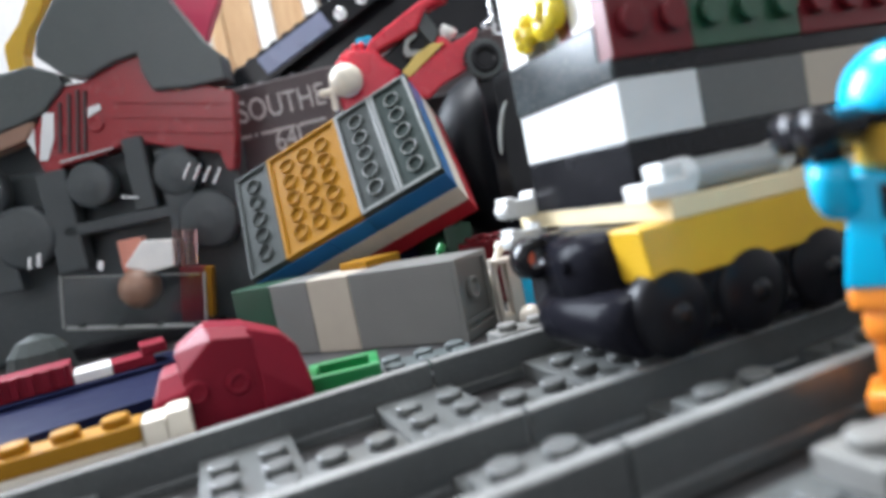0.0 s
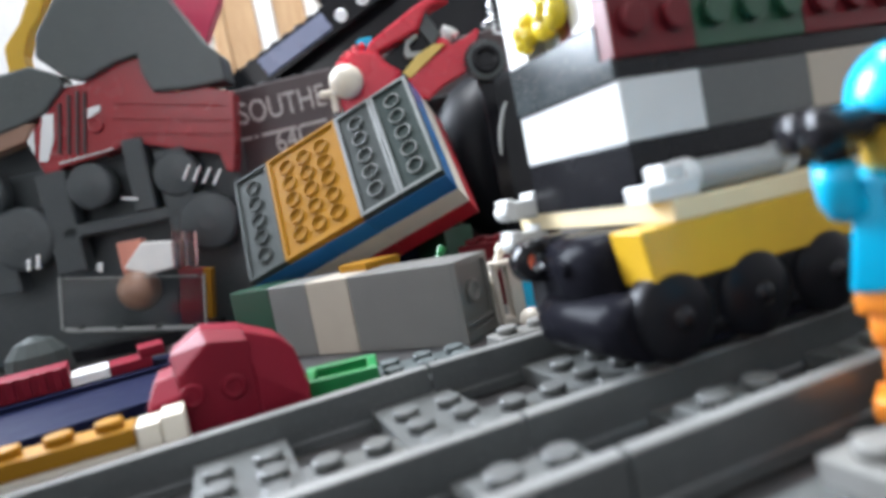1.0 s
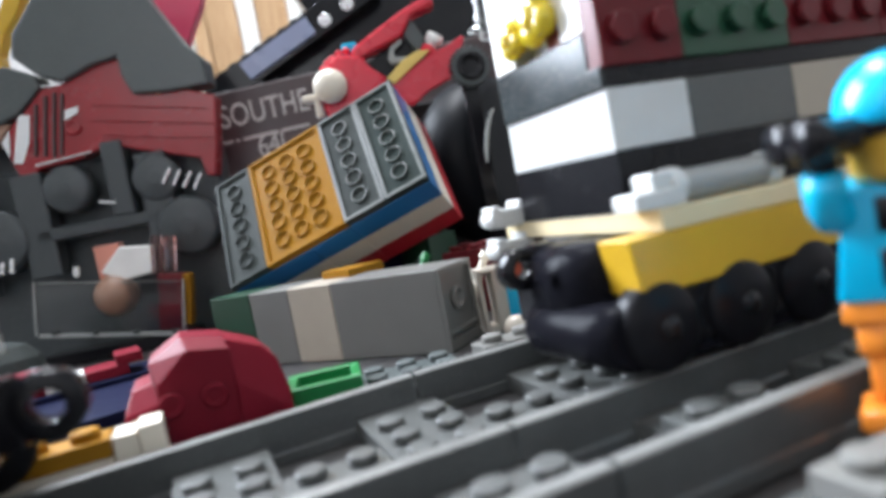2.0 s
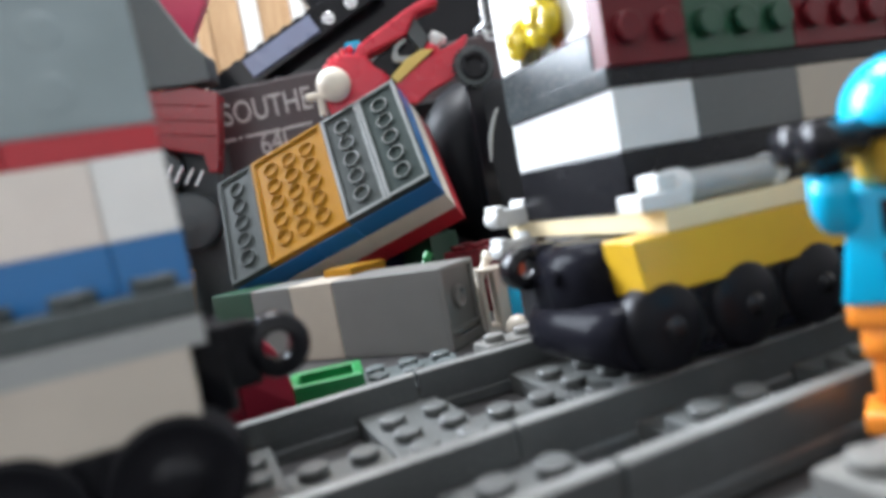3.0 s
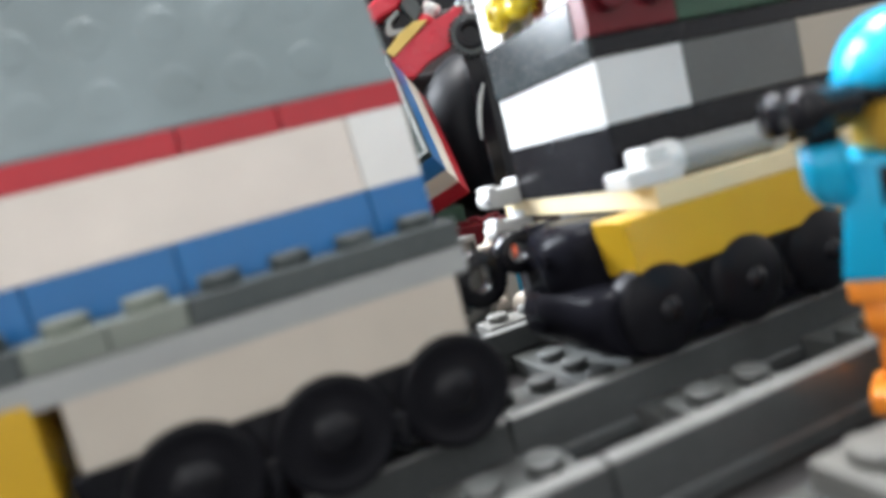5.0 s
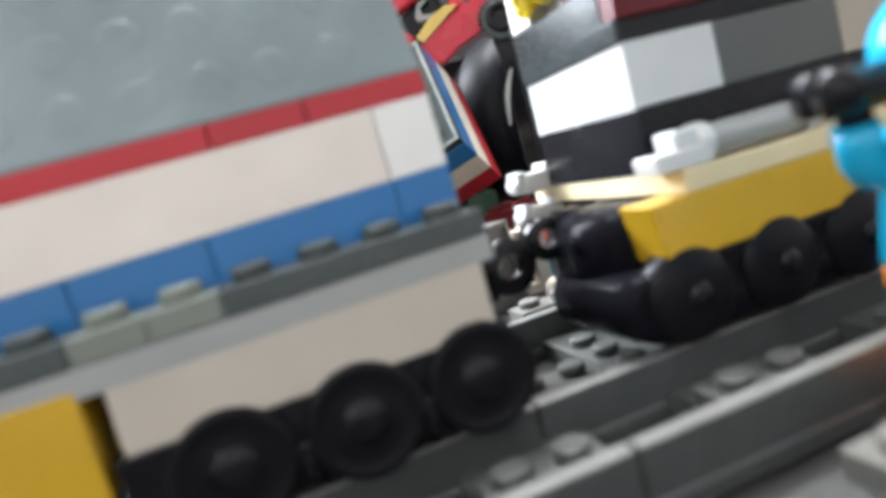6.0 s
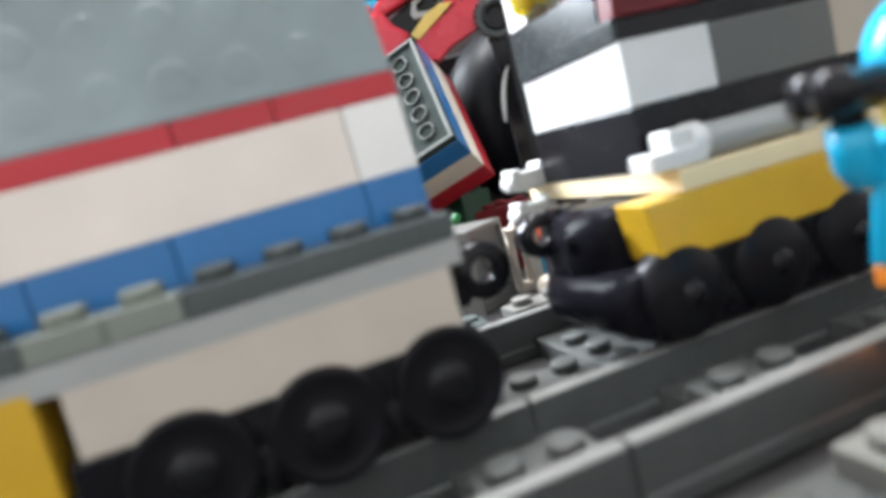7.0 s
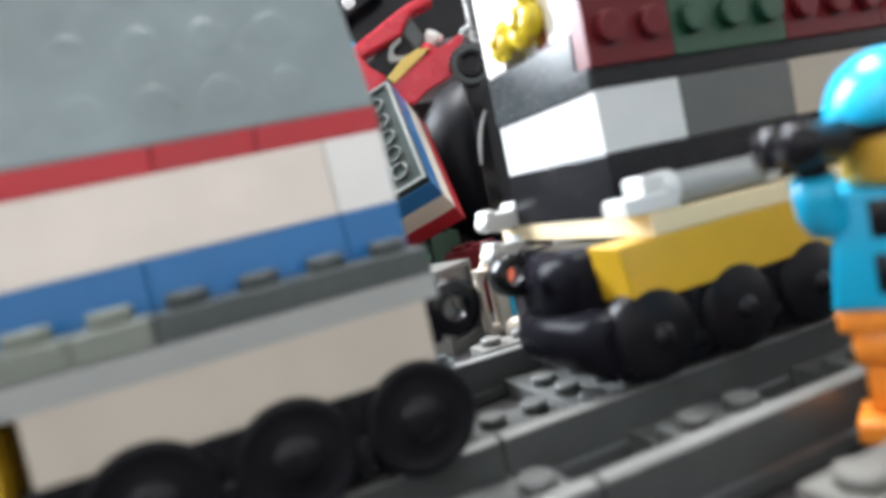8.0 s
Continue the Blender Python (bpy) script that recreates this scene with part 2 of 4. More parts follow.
# ---- the room ----
def room():
    T = -9.0
    bm = bmesh.new()
    box(bm, (-800, -600, T - 30), (900, 820, T), 3)
    ob = finish("table_top", bm, M_TABLE)
    tagged(ob, "dark brown wooden table top under the toy railway", "table", kind="structure")
    walls = {"wall_west": ((-1310, -1310, -760), (-1250, 1060, 1600)), "wall_east": ((1250, -1250, -760), (1310, 1060, 1600)),
             "wall_south": ((-1250, -1310, -760), (1250, -1250, 1600))}
    for name, (lo, hi) in walls.items():
        bm = bmesh.new()
        box(bm, lo, hi, 0)
        tagged(finish(name, bm, M_PAINT), "pale painted room wall", "wall", kind="structure")
    # the north wall has the window opening
    bm = bmesh.new()
    for lo, hi in (((-1250, 1000, -760), (1250, 1060, 200)), ((-1250, 1000, 1200), (1250, 1060, 1600)),
                   ((-1250, 1000, 200), (-1000, 1060, 1200)), ((-340, 1000, 200), (1250, 1060, 1200))):
        box(bm, lo, hi, 0)
    tagged(finish("wall_north", bm, M_PAINT), "pale painted room wall with a window opening", "wall", kind="structure")
    bm = bmesh.new()
    box(bm, (-1310, -1310, 1600), (1310, 1060, 1650), 0)
    tagged(finish("ceiling", bm, M_CEIL), "white painted ceiling", "ceiling", kind="structure")
    bm = bmesh.new()
    box(bm, (-1310, -1310, -800), (1310, 1060, -760), 0)
    tagged(finish("floor", bm, M_FLOOR), "brown oak floor", "floor", kind="structure")
    # door casing on the far wall: pine boards and a white strip
    door = thing("door_1", (60, 1000, -760), "pine door casing with a white strip", "door")
    tagged(door, kind="structure")
    for x0, x1, mat, d in ((-60, -10, M_PAINT, 10), (-8, 10, M_PINE, 22), (12, 60, M_PINE, 14), (62, 88, M_WHITE, 18), (90, 140, M_PINE, 14), (142, 160, M_WHITE, 20)):
        bm = bmesh.new()
        box(bm, (x0, -d, 0), (x1, -0.5, 2000), 2)
        finish("casing_board", bm, mat, door)


room()


# ---- the railway ----
def track(name, y0, stud_rows, single_rows, label, lo=-14.0, hi=50.0, shift=27.2, sleeper=None, joint=0.0):
    """Straight track: two rails, each in lengths that meet in a joint, on sleepers two studs long and eight wide."""
    tr = thing(name, (0, y0, -9), label, "railway track", group="parallel toy tracks")
    for k in (-2, -1, 0, 1):
        for off in (0.0, 40.0):
            bm = bmesh.new()
            x0, x1 = joint + k * 128 + 0.3, joint + k * 128 + 127.7
            prof = [(-0.5, 0.3), (3.1, 0.3), (3.0, 2.2), (2.6, 2.6), (2.6, 8.6), (2.45, 8.87), (2.15, 9.0), (0.45, 9.0), (0.15, 8.87), (0.0, 8.6), (0.0, 2.6), (-0.4, 2.2)]
            a = [bm.verts.new((x0, off + y, z)) for y, z in prof]
            c = [bm.verts.new((x1, off + y, z)) for y, z in prof]
            bm.faces.new(a[::-1])
            bm.faces.new(c)
            for i in range(len(prof)):
                j = (i + 1) % len(prof)
                # top faces take the paler material that holds wear and caught light
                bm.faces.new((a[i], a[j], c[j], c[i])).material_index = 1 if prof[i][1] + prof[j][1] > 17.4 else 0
            bmesh.ops.recalc_face_normals(bm, faces=bm.faces)
            if k < 0 and off and not joint:  # this length dips a little away from the joint
                for v in bm.verts:
                    v.co.z += v.co.x * 0.016
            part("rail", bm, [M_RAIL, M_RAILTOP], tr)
    for i in range(-8, 9):
        x = shift + 32 * i
        bm = bmesh.new()
        box(bm, (x - 7.9, lo, 0), (x + 7.9, hi, 3.7), 0.25)
        if -10 in stud_rows:
            box(bm, (x - 7.9, -14, 3), (x + 7.9, -6, 5.9), 0.2)
        for r in stud_rows:
            for dx in (-4, 4):
                stud(bm, x + dx, r, 5.85 if r == -10 else 3.65)
        part("sleeper", bm, sleeper or M_MIDGREY, tr)
        for r in single_rows:
            bm = bmesh.new()
            box(bm, (x - 24.0, r - 4, 0), (x - 8.0, r + 4, 3.3), 0.2)
            stud(bm, x - 12, r, 3.25)
            stud(bm, x - 20, r, 3.25)
            part("connector", bm, M_MIDGREY, tr)
    if joint:
        brick(tr, 2, 1, 1, (17.3, 21.4, 3.75), M_BEAM, True, "light grey plate on a sleeper")
    return tr


track("railway_track", 0.0, (14, 22, 30, -10, 46), (20,), "grey plastic toy track with studded sleepers")
track("railway_track", -59.4, (9.4, 17.4, 25.4), (), "grey plastic toy track with studded sleepers", -14.0, 31.0, 17.2, M_RAIL, 2.4)


# ---- wheels shared by both trains ----
WHEEL_R = 7.1


def wheel_parts(parent, x, y, side, tread=7.1, axle=WHEEL_R, flange=7.6, domed=False):
    """A train wheel with flange and domed hub; y is its outer face, side -1 faces the near rail."""
    bm = bmesh.new()
    m = AX["y"] if side > 0 else AX["y"] @ Matrix.Rotation(math.pi, 4, "X")
    r = tread
    back = [(r, -3.0), (flange, -3.4), (flange, -4.2), (3.0, -4.2)]
    if domed:
        lathe(bm, [(0.4, 0.9), (2.4, 0.75), (r - 3.0, 0.5), (r - 1.9, 0.2), (r - 1.0, -0.15), (r - 0.35, -0.5), (r, -1.0)] + back, m, 36)
    else:
        lathe(bm, [(2.0, -0.1), (r - 3.6, -0.25), (r - 2.5, -0.38), (r - 1.8, -0.3), (r - 1.2, -0.1), (r - 0.6, 0.0), (r - 0.2, -0.2), (r, -0.7)] + back, m, 36)
    ob = part("wheel", bm, M_WHEEL, parent, at=(x, y, axle))
    bm = bmesh.new()
    if domed:
        lathe(bm, [(1.9, 0.5), (1.8, 1.0), (1.3, 1.4), (0.6, 1.6), (0.2, 1.62)], m, 24)
    else:
        lathe(bm, [(3.1, -0.4), (2.7, -0.05), (2.1, 0.2), (1.3, 0.38), (0.4, 0.45)], m, 24)
    part("hub", bm, M_BLACK, ob)
    return ob


def coupling_lug(parent, x0, x1, y, z, k=1.0):
    """A black coupling lug: block from x0 and an open eye centred at x1."""
    d = 1.0 if x1 > x0 else -1.0
    bm = bmesh.new()
    m = Matrix.Translation((x1, y, z)) @ AX["y"]
    ring = [(2.3, -2.2), (4.2, -2.2), (4.7, -1.7), (4.7, 1.7), (4.2, 2.2), (2.3, 2.2), (2.1, 2.0), (2.1, -2.0), (2.3, -2.2)]
    lathe(bm, [(r * k, h) for r, h in ring], m, 32)
    bmesh.ops.delete(bm, geom=[f for f in bm.faces if len(f.verts) > 20], context="FACES_ONLY")
    a, c = sorted((x0, x1 - d * 2.9))
    box(bm, (a, y - 2.1, z - 4.7 * k), (c, y + 2.1, z + 4.7 * k), 0.5)
    if d > 0:
        box(bm, (x0, y - 7, z - 6.5), (x0 + 4.5, y + 7, z + 5.5), 0.8)
    return part("coupling_lug", bm, M_BLACK, parent)


# ---- the moving train car: front at local x = 0, near side towards -y ----
def moving_car():
    car = thing("train_car", (0, 21.25, 0), "red, white and blue toy train car with dark grey roof", "train")
    y0, y1 = -16.0, 16.0
    L = 22
    # base: light grey plate, six wide, then dark plates with studs
    base = []
    x = 0
    for n in (8, 8, 6):
        base.append(brick(car, n, 6, 1, (x - n * 8, -24, 21.2), M_GREY, False))
        x -= n * 8
    x = 0
    for n, mat in ((4, M_DKGREY), (1, M_SAGE), (1, M_SAGE), (4, M_DKGREY), (2, M_MIDGREY), (6, M_DKGREY), (4, M_DKGREY)):
        base.append(brick(car, n, 6, 1, (x - n * 8, -24, 24.5), mat, True))
        x -= n * 8
    body = []
    # body: blue plates, white bricks, red plates, end on end
    x = 0
    for n, mat in ((1, M_BLUE), (3, M_BLUE), (2, M_BLUE), (6, M_BLUE), (4, M_BLUE), (6, M_BLUE)):
        body.append(brick(car, n, 4, 2, (x - n * 8, y0, 27.7), mat, False))
        x -= n * 8
    x = 0
    for n in (1, 6, 6, 4, 5):
        body.append(brick(car, n, 4, 3, (x - n * 8, y0, 34.1), M_WHITE if n == 1 else M_AGED, False))
        x -= n * 8
    x = 0
    for n in (2, 1.5, 4.5, 6, 8):
        body.append(brick(car, n, 4, 1, (x - n * 8, y0, 43.7), M_RED, False))
        x -= n * 8
    # roof: dark grey wall that leans in, with studs on its slope
    bm = bmesh.new()
    lean = Matrix.Translation((0, y0, 46.9)) @ Matrix.Rotation(radians(-16), 4, "X")
    box(bm, (-L * 8, 0, 0), (0, 7, 40), 0.4)
    for v in bm.verts:
        v.co = lean @ v.co
    m = lean @ Matrix.Rotation(radians(90), 4, "X")
    for i in range(1, 22):
        for k in (1, 2, 3, 4):
            low_stud(bm, m @ Matrix.Translation((-i * 8 - 2, k * 8 - 3, 0)))
    body.append(part("roof_slope", bm, M_ROOF, car, "blue grey studded roof slope"))
    bm = bmesh.new()
    box(bm, (-L * 8, -1.0, 46.95), (-0.3, 16, 80), 0.4)
    body.append(part("roof_core", bm, M_DKGREY, car))
    settle = Matrix.Translation((0, 0, 0.0272)) @ Matrix.Rotation(radians(-1.6), 4, "Y") @ Matrix.Translation((0, 0, -0.0277))
    for ob in body:
        ob.matrix_basis = settle @ ob.matrix_basis
    sag = Matrix.Translation((0, 0, 0.0209)) @ Matrix.Rotation(radians(-1.2), 4, "Y") @ Matrix.Translation((0, 0, -0.0212))
    for ob in base:
        ob.matrix_basis = sag @ ob.matrix_basis
    # skirt and yellow box under the base
    bm = bmesh.new()
    box(bm, (-46, -23.9, 12.4), (-2, 23.9, 21.1), 0.25)
    part("skirt", bm, M_BEIGE, car, "cream white skirt brick")
    bm = bmesh.new()
    box(bm, (-80, -24, 8), (-48.5, 24, 21.1), 0.3)
    part("tank", bm, M_YELLOW, car, "yellow box under the floor")
    bm = bmesh.new()
    box(bm, (-47.5, -23.4, 4.0), (-3, 23.4, 12.3), 0.5)
    for cx in (-13.1, -28.3):
        box(bm, (cx - 0.9, -24.6, 2.6), (cx + 0.9, -23.0, 7.4), 0.5)
    part("bogie_frame", bm, M_BLACK, car)
    bm = bmesh.new()
    box(bm, (-170, -21.5, 4.5), (-90, 21.5, 21.1), 0.5)
    part("rear_frame", bm, M_BLACK, car)
    wheels = [wheel_parts(car, cx, s * 24.8, s) for cx in (-5.5, -20.7, -35.9, -110, -126, -142) for s in (-1, 1)]
    # coupling: a dark lug with an open eye ahead of the front
    coupling_lug(car, -2.0, 9.3, -2.0, 15.4)
    return car, wheels


CAR, CAR_WHEELS = moving_car()


# ---- the standing engine: front corner of the cab at x 27.6 ----
def engine():
    e = thing("toy_engine", (60, 21.25, 0), "black, white and yellow toy railway engine standing on the track", "train")
    ox, oy = -60.0, -21.25

    def b(nx, ny, pl, at, mat, studs=False, label=""):
        return brick(e, nx, ny, pl, (at[0] + ox, at[1] + oy, at[2]), mat, studs, label)

    b(12, 6, 1, (28.0, -2.75, 21.2), M_TAN, False, "tan floor plate")
    X, Y = 27.6, 4.25
    b(10, 4, 3, (X, Y, 24.5), M_CABBLACK)
    x = X
    for n, mat in ((2, M_PALE), (3, M_MIDGREY), (3, M_SAND), (2, M_PALE)):
        b(n, 4, 3, (x, Y, 34.1), mat)
        x += n * 8
    b(10, 4, 1, (X, Y, 43.7), M_BLACK)
    # upper row: smoked front, dark red and dark green sides with studs facing out
    x = X - 0.25
    for n, mat in ((2, M_DKRED), (3, M_DKGREEN), (3, M_DKRED), (2, M_DKRED)):
        bm = bmesh.new()
        box(bm, (0.05, 0, 0), (n * 8 - 0.05, 14, 12.8), 0.25)
        for i in range(n):
            stud(bm, i * 8 + 4, 5.4, 0.0, Matrix.Rotation(radians(90), 4, "X"))
        part("side_stud_brick", bm, mat, e, at=(x + ox, Y + oy - 0.6, 46.9))
        x += n * 8
    bm = bmesh.new()
    box(bm, (0, 0.1, 0), (0.9, 31.9, 3.3), 0.2)
    box(bm, (0, 3.0, 3.1), (4, 31.9, 9.2), 0.2)
    part("cab_window", bm, M_GLOSSDARK, e, "dark smoked window band", at=(X + ox - 0.5, Y + oy, 43.75))
    bm = bmesh.new()
    box(bm, (0, 3.0, 0), (14, 9.2, 22), 0.3)
    box(bm, (0, 24.4, 0), (14, 32, 22), 0.3)
    box(bm, (0, 9.3, 4.2), (14, 24.3, 22), 0.3)
    box(bm, (4, 9.3, 0), (14, 24.3, 4.1), 0.3)
    part("cab_front", bm, M_WHITE, e, at=(X + ox - 0.3, Y + oy, 53.05))
    # clear fin at the far corner; the slim strip below it stands in for a highlight
    bm = bmesh.new()
    box(bm, (-1.5, 33.0, 61), (9, 34.2, 76), 0.4)
    box(bm, (-1.0, 34.4, 64), (6, 39.5, 65.2), 0.4)
    part("clear_fin", bm, M_CLEAR, e, "clear plastic fin", at=(X + ox, Y + oy, 0))
    bm = bmesh.new()
    tube(bm, [Vector((-0.6, 35.3, 48.0)), Vector((-0.6, 37.6, 46.2)), Vector((-0.6, 39.8, 43.6)), Vector((-0.6, 41.2, 40.6)), Vector((-0.6, 41.8, 38.0))], (0.2, 0.35, 0.42, 0.35, 0.2), 0, 12)
    part("handrail", bm, M_GREY, e, "slim light grey strip standing in for a highlight", at=(X + ox, Y + oy, 0))
    b(8, 4, 6, (X + 16, Y, 59.8), M_BLACK)
    # yellow lamps shaped like flowers: petals round a raised heart
    for y, z, r in ((25.4, 57.4, 3.2), (17.4, 59.0, 4.6)):
        bm = bmesh.new()
        for k in range(4):
            turn = Matrix.Rotation(math.pi * k / 2 + 0.5, 4, "X") @ Matrix.Translation((0, 0, r * 0.5))
            lathe(bm, [(r * 0.4, 0), (r * 0.62, 0.4), (r * 0.66, 1.6), (r * 0.5, 2.6), (r * 0.15, 3.0)], turn @ Matrix.Rotation(radians(-90), 4, "Y"), 16)
        lathe(bm, [(r * 0.5, 0), (r * 0.5, 2.2), (r * 0.4, 3.4), (r * 0.2, 3.8)], Matrix.Rotation(radians(-90), 4, "Y"), 18)
        part("headlamp", bm, M_AMBER, e, "clear yellow flower-shaped lamp", at=(X + ox - 0.5, y + oy, z))
    # yellow side box along the flank
    for y0 in (-2.9,):
        bm = bmesh.new()
        extrude(bm, [(21.3, 21.1), (124, 21.1), (124, 12.6), (22.6, 12.6)], y0, y0 + 7.4, 0.3)
        bmesh.ops.translate(bm, verts=bm.verts, vec=(ox, oy, 0))
        part("side_box", bm, M_YELLOW, e, "yellow side box")
    # black nose: a rounded upper block over a fuller rounded drum
    def loft(bm, outline, stations):
        rings = []
        for y, dx, k, zc in stations:
            rings.append([bm.verts.new((x0 + ox + dx + (x0 < 30) * (1 - k) * 6, y + oy, zc + (z0 - zc) * k)) for x0, z0 in outline])
        for p, q in zip(rings, rings[1:]):
            for n in range(len(outline)):
                f = bm.faces.new((p[n], p[(n + 1) % len(outline)], q[(n + 1) % len(outline)], q[n]))
                f.smooth = True
        bm.faces.new(rings[0][::-1])
        bm.faces.new(rings[-1])

    bm = bmesh.new()
    upper = [(60, 20.9), (22.4, 20.9), (20.6, 20.6), (19.0, 19.9), (17.9, 18.8), (17.2, 17.4), (16.9, 15.6), (16.9, 6.0), (60, 6.0)]
    loft(bm, upper, [(20.4, 1.6, 0.8, 14), (20.0, 0.6, 0.92, 14), (19.0, 0.0, 1.0, 14), (12.0, 0.2, 1.0, 14), (8.0, 0.8, 0.98, 14), (6.0, 1.8, 0.94, 14), (4.9, 2.8, 0.88, 14), (4.4, 3.8, 0.8, 14)])
    drum = [(60, 12.0)] + [(20.4 + 5.4 * math.cos(radians(q)), 6.8 + 5.2 * math.sin(radians(q))) for q in range(95, 270, 10)] + [(60, 1.6)]
    loft(bm, drum, [(22.8, 3.0, 0.74, 7), (22.4, 1.6, 0.88, 7), (21.4, 0.5, 0.97, 7), (20.0, 0.0, 1.0, 7), (12.0, 0.0, 1.0, 7), (4.0, 0.3, 1.0, 7), (-0.6, 0.9, 1.0, 7), (-1.6, 1.8, 0.94, 7)])
    # small knob added to give the nose a spot of highlight
    lathe(bm, [(1.3, 0.0), (1.2, 0.3), (0.9, 0.5)], Matrix.Translation((16.9 + ox, 12.0 + oy, 16.2)) @ AX["x"].inverted(), 16)
    bmesh.ops.recalc_face_normals(bm, faces=bm.faces)
    part("nose", bm, M_NOSE, e, "rounded glossy black nose")
    coupling_lug(e, 24.5 + ox, 17.1 + ox, 22.4 + oy, 17.4, 0.8)
    # frame and wheels
    bm = bmesh.new()
    box(bm, (27 + ox, -2.0 + oy, 3.5), (124 + ox, 44 + oy, 12.4), 0.5)
    part("bogie_frame", bm, M_BLACK, e)
    for cx in (25.6, 41.2, 56.8, 72.4, 88.0):
        for s in (-1, 1):
            if s < 0 or cx > 40:
                wheel_parts(e, cx + ox, s * 24.6, s, 6.9, 7.7, 6.9, True)
    # white tube lying on the plate, with its bracket
    bm = bmesh.new()
    lathe(bm, [(1.6, 0), (2.3, 0.3), (2.5, 1.0), (2.5, 21), (2.0, 21.5)], Matrix.Translation((33 + ox, 0.6 + oy, 27.0)) @ AX["x"], 24)
    part("side_pipe", bm, M_GREY, e, "light grey side pipe")
    bm = bmesh.new()
    lathe(bm, [(2.4, 0), (2.9, 0.3), (2.9, 2.4), (2.4, 2.8), (1.2, 2.9)], Matrix.Translation((52 + ox, 0.6 + oy, 27.0)) @ AX["x"], 24)
    part("pipe_collar", bm, M_PALE, e, "white pipe collar")
    bm = bmesh.new()
    box(bm, (24.5 + ox, -2.2 + oy, 24.5), (34 + ox, 3.5 + oy, 27.2), 0.4)
    box(bm, (28.5 + ox, -1.5 + oy, 27.1), (33 + ox, 3.5 + oy, 29.8), 0.5)
    lathe(bm, [(2.4, 0), (2.9, 0.4), (2.9, 2.6), (2.4, 3)], Matrix.Translation((32 + ox, 0.6 + oy, 27.2)) @ AX["x"], 24)
    part("pipe_bracket", bm, M_PALE, e, "white pipe bracket")
    # white clips at the far front corner
    for z in (25.9, 19.4):
        bm = bmesh.new()
        box(bm, (22.6 + ox, 37.0 + oy, z - 1.9), (29.8 + ox, 43 + oy, z + 1.9), 0.6)
        lathe(bm, [(1.4, 0), (1.85, 0.3), (1.85, 5.2), (1.4, 5.5)], Matrix.Translation((22.9 + ox, 37.2 + oy, z)) @ AX["y"], 18)
        box(bm, (21.6 + ox, 37.2 + oy, z + 1.0), (23.6 + ox, 42.8 + oy, z + 2.6), 0.5)
        box(bm, (27.6 + ox, 37.0 + oy, z + 1.4), (29.8 + ox, 43 + oy, z + 3.2), 0.5)
        part("clip", bm, M_PALE, e, "white clip")
    return e


engine()


# ---- the tilted wagon body, showing the hollow undersides of its plates ----
def underside_plate(nx, ny):
    """The hollow side of a plate; its rims take the second material, which can paint their highlights in."""
    bm = bmesh.new()
    w, h = nx * PITCH - 0.12, ny * PITCH - 0.12
    box(bm, (0.06, 0.06, -3.2), (w, h, -0.95), 0.1)
    for lo, hi in (((0.06, 0.06, -1.3), (w, 1.4, 0)), ((0.06, h - 1.34, -1.3), (w, h, 0)), ((0.06, 1.4, -1.3), (1.4, h - 1.34, 0)), ((w - 1.34, 1.4, -1.3), (w, h - 1.34, 0))):
        box(bm, lo, hi, 0.15)
    for i in range(1, nx):
        for j in range(1, ny):
            m = Matrix.Translation((i * PITCH, j * PITCH, -1.05))
            lathe(bm, [(3.1, 0), (3.1, 0.95), (3.0, 1.05), (2.75, 1.05), (2.65, 0.95), (2.65, 0)], m, 24)
    bmesh.ops.delete(bm, geom=[f for f in bm.faces if len(f.verts) > 16], context="FACES_ONLY")
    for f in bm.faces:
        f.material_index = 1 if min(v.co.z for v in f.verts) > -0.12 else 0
    return bm


def tilted_wagon():
    w = new("wagon_body")
    w.empty_display_size = 0.01
    w.matrix_basis = Matrix(((-0.799, -0.082, -0.596, 0.0450), (0.514, -0.607, -0.606, 0.1467), (-0.312, -0.790, 0.527, 0.0787), (0, 0, 0, 1)))
    tagged(w, "tipped red, white and blue toy wagon body, yellow and grey floor", "wagon")
    x = 0
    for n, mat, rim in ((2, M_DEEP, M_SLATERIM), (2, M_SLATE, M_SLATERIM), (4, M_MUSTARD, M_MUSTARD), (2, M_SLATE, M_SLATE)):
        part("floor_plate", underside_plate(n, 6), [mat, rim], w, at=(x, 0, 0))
        x += n * 8
    for z0, z1, mat, label in ((-12.8, -3.25, M_BLUE, "blue layer"), (-22.4, -12.85, M_CREAM, "white layer"), (-31.2, -22.45, M_RED, "red layer")):
        xx = 0
        for n in (4, 2, 4):
            bm = bmesh.new()
            box(bm, (xx + 0.05, 0, z0), (xx + n * 8 - 0.05, 48, z1), 0.25)
            part("brick", bm, mat, w, label)
            xx += n * 8
    return w


tilted_wagon()


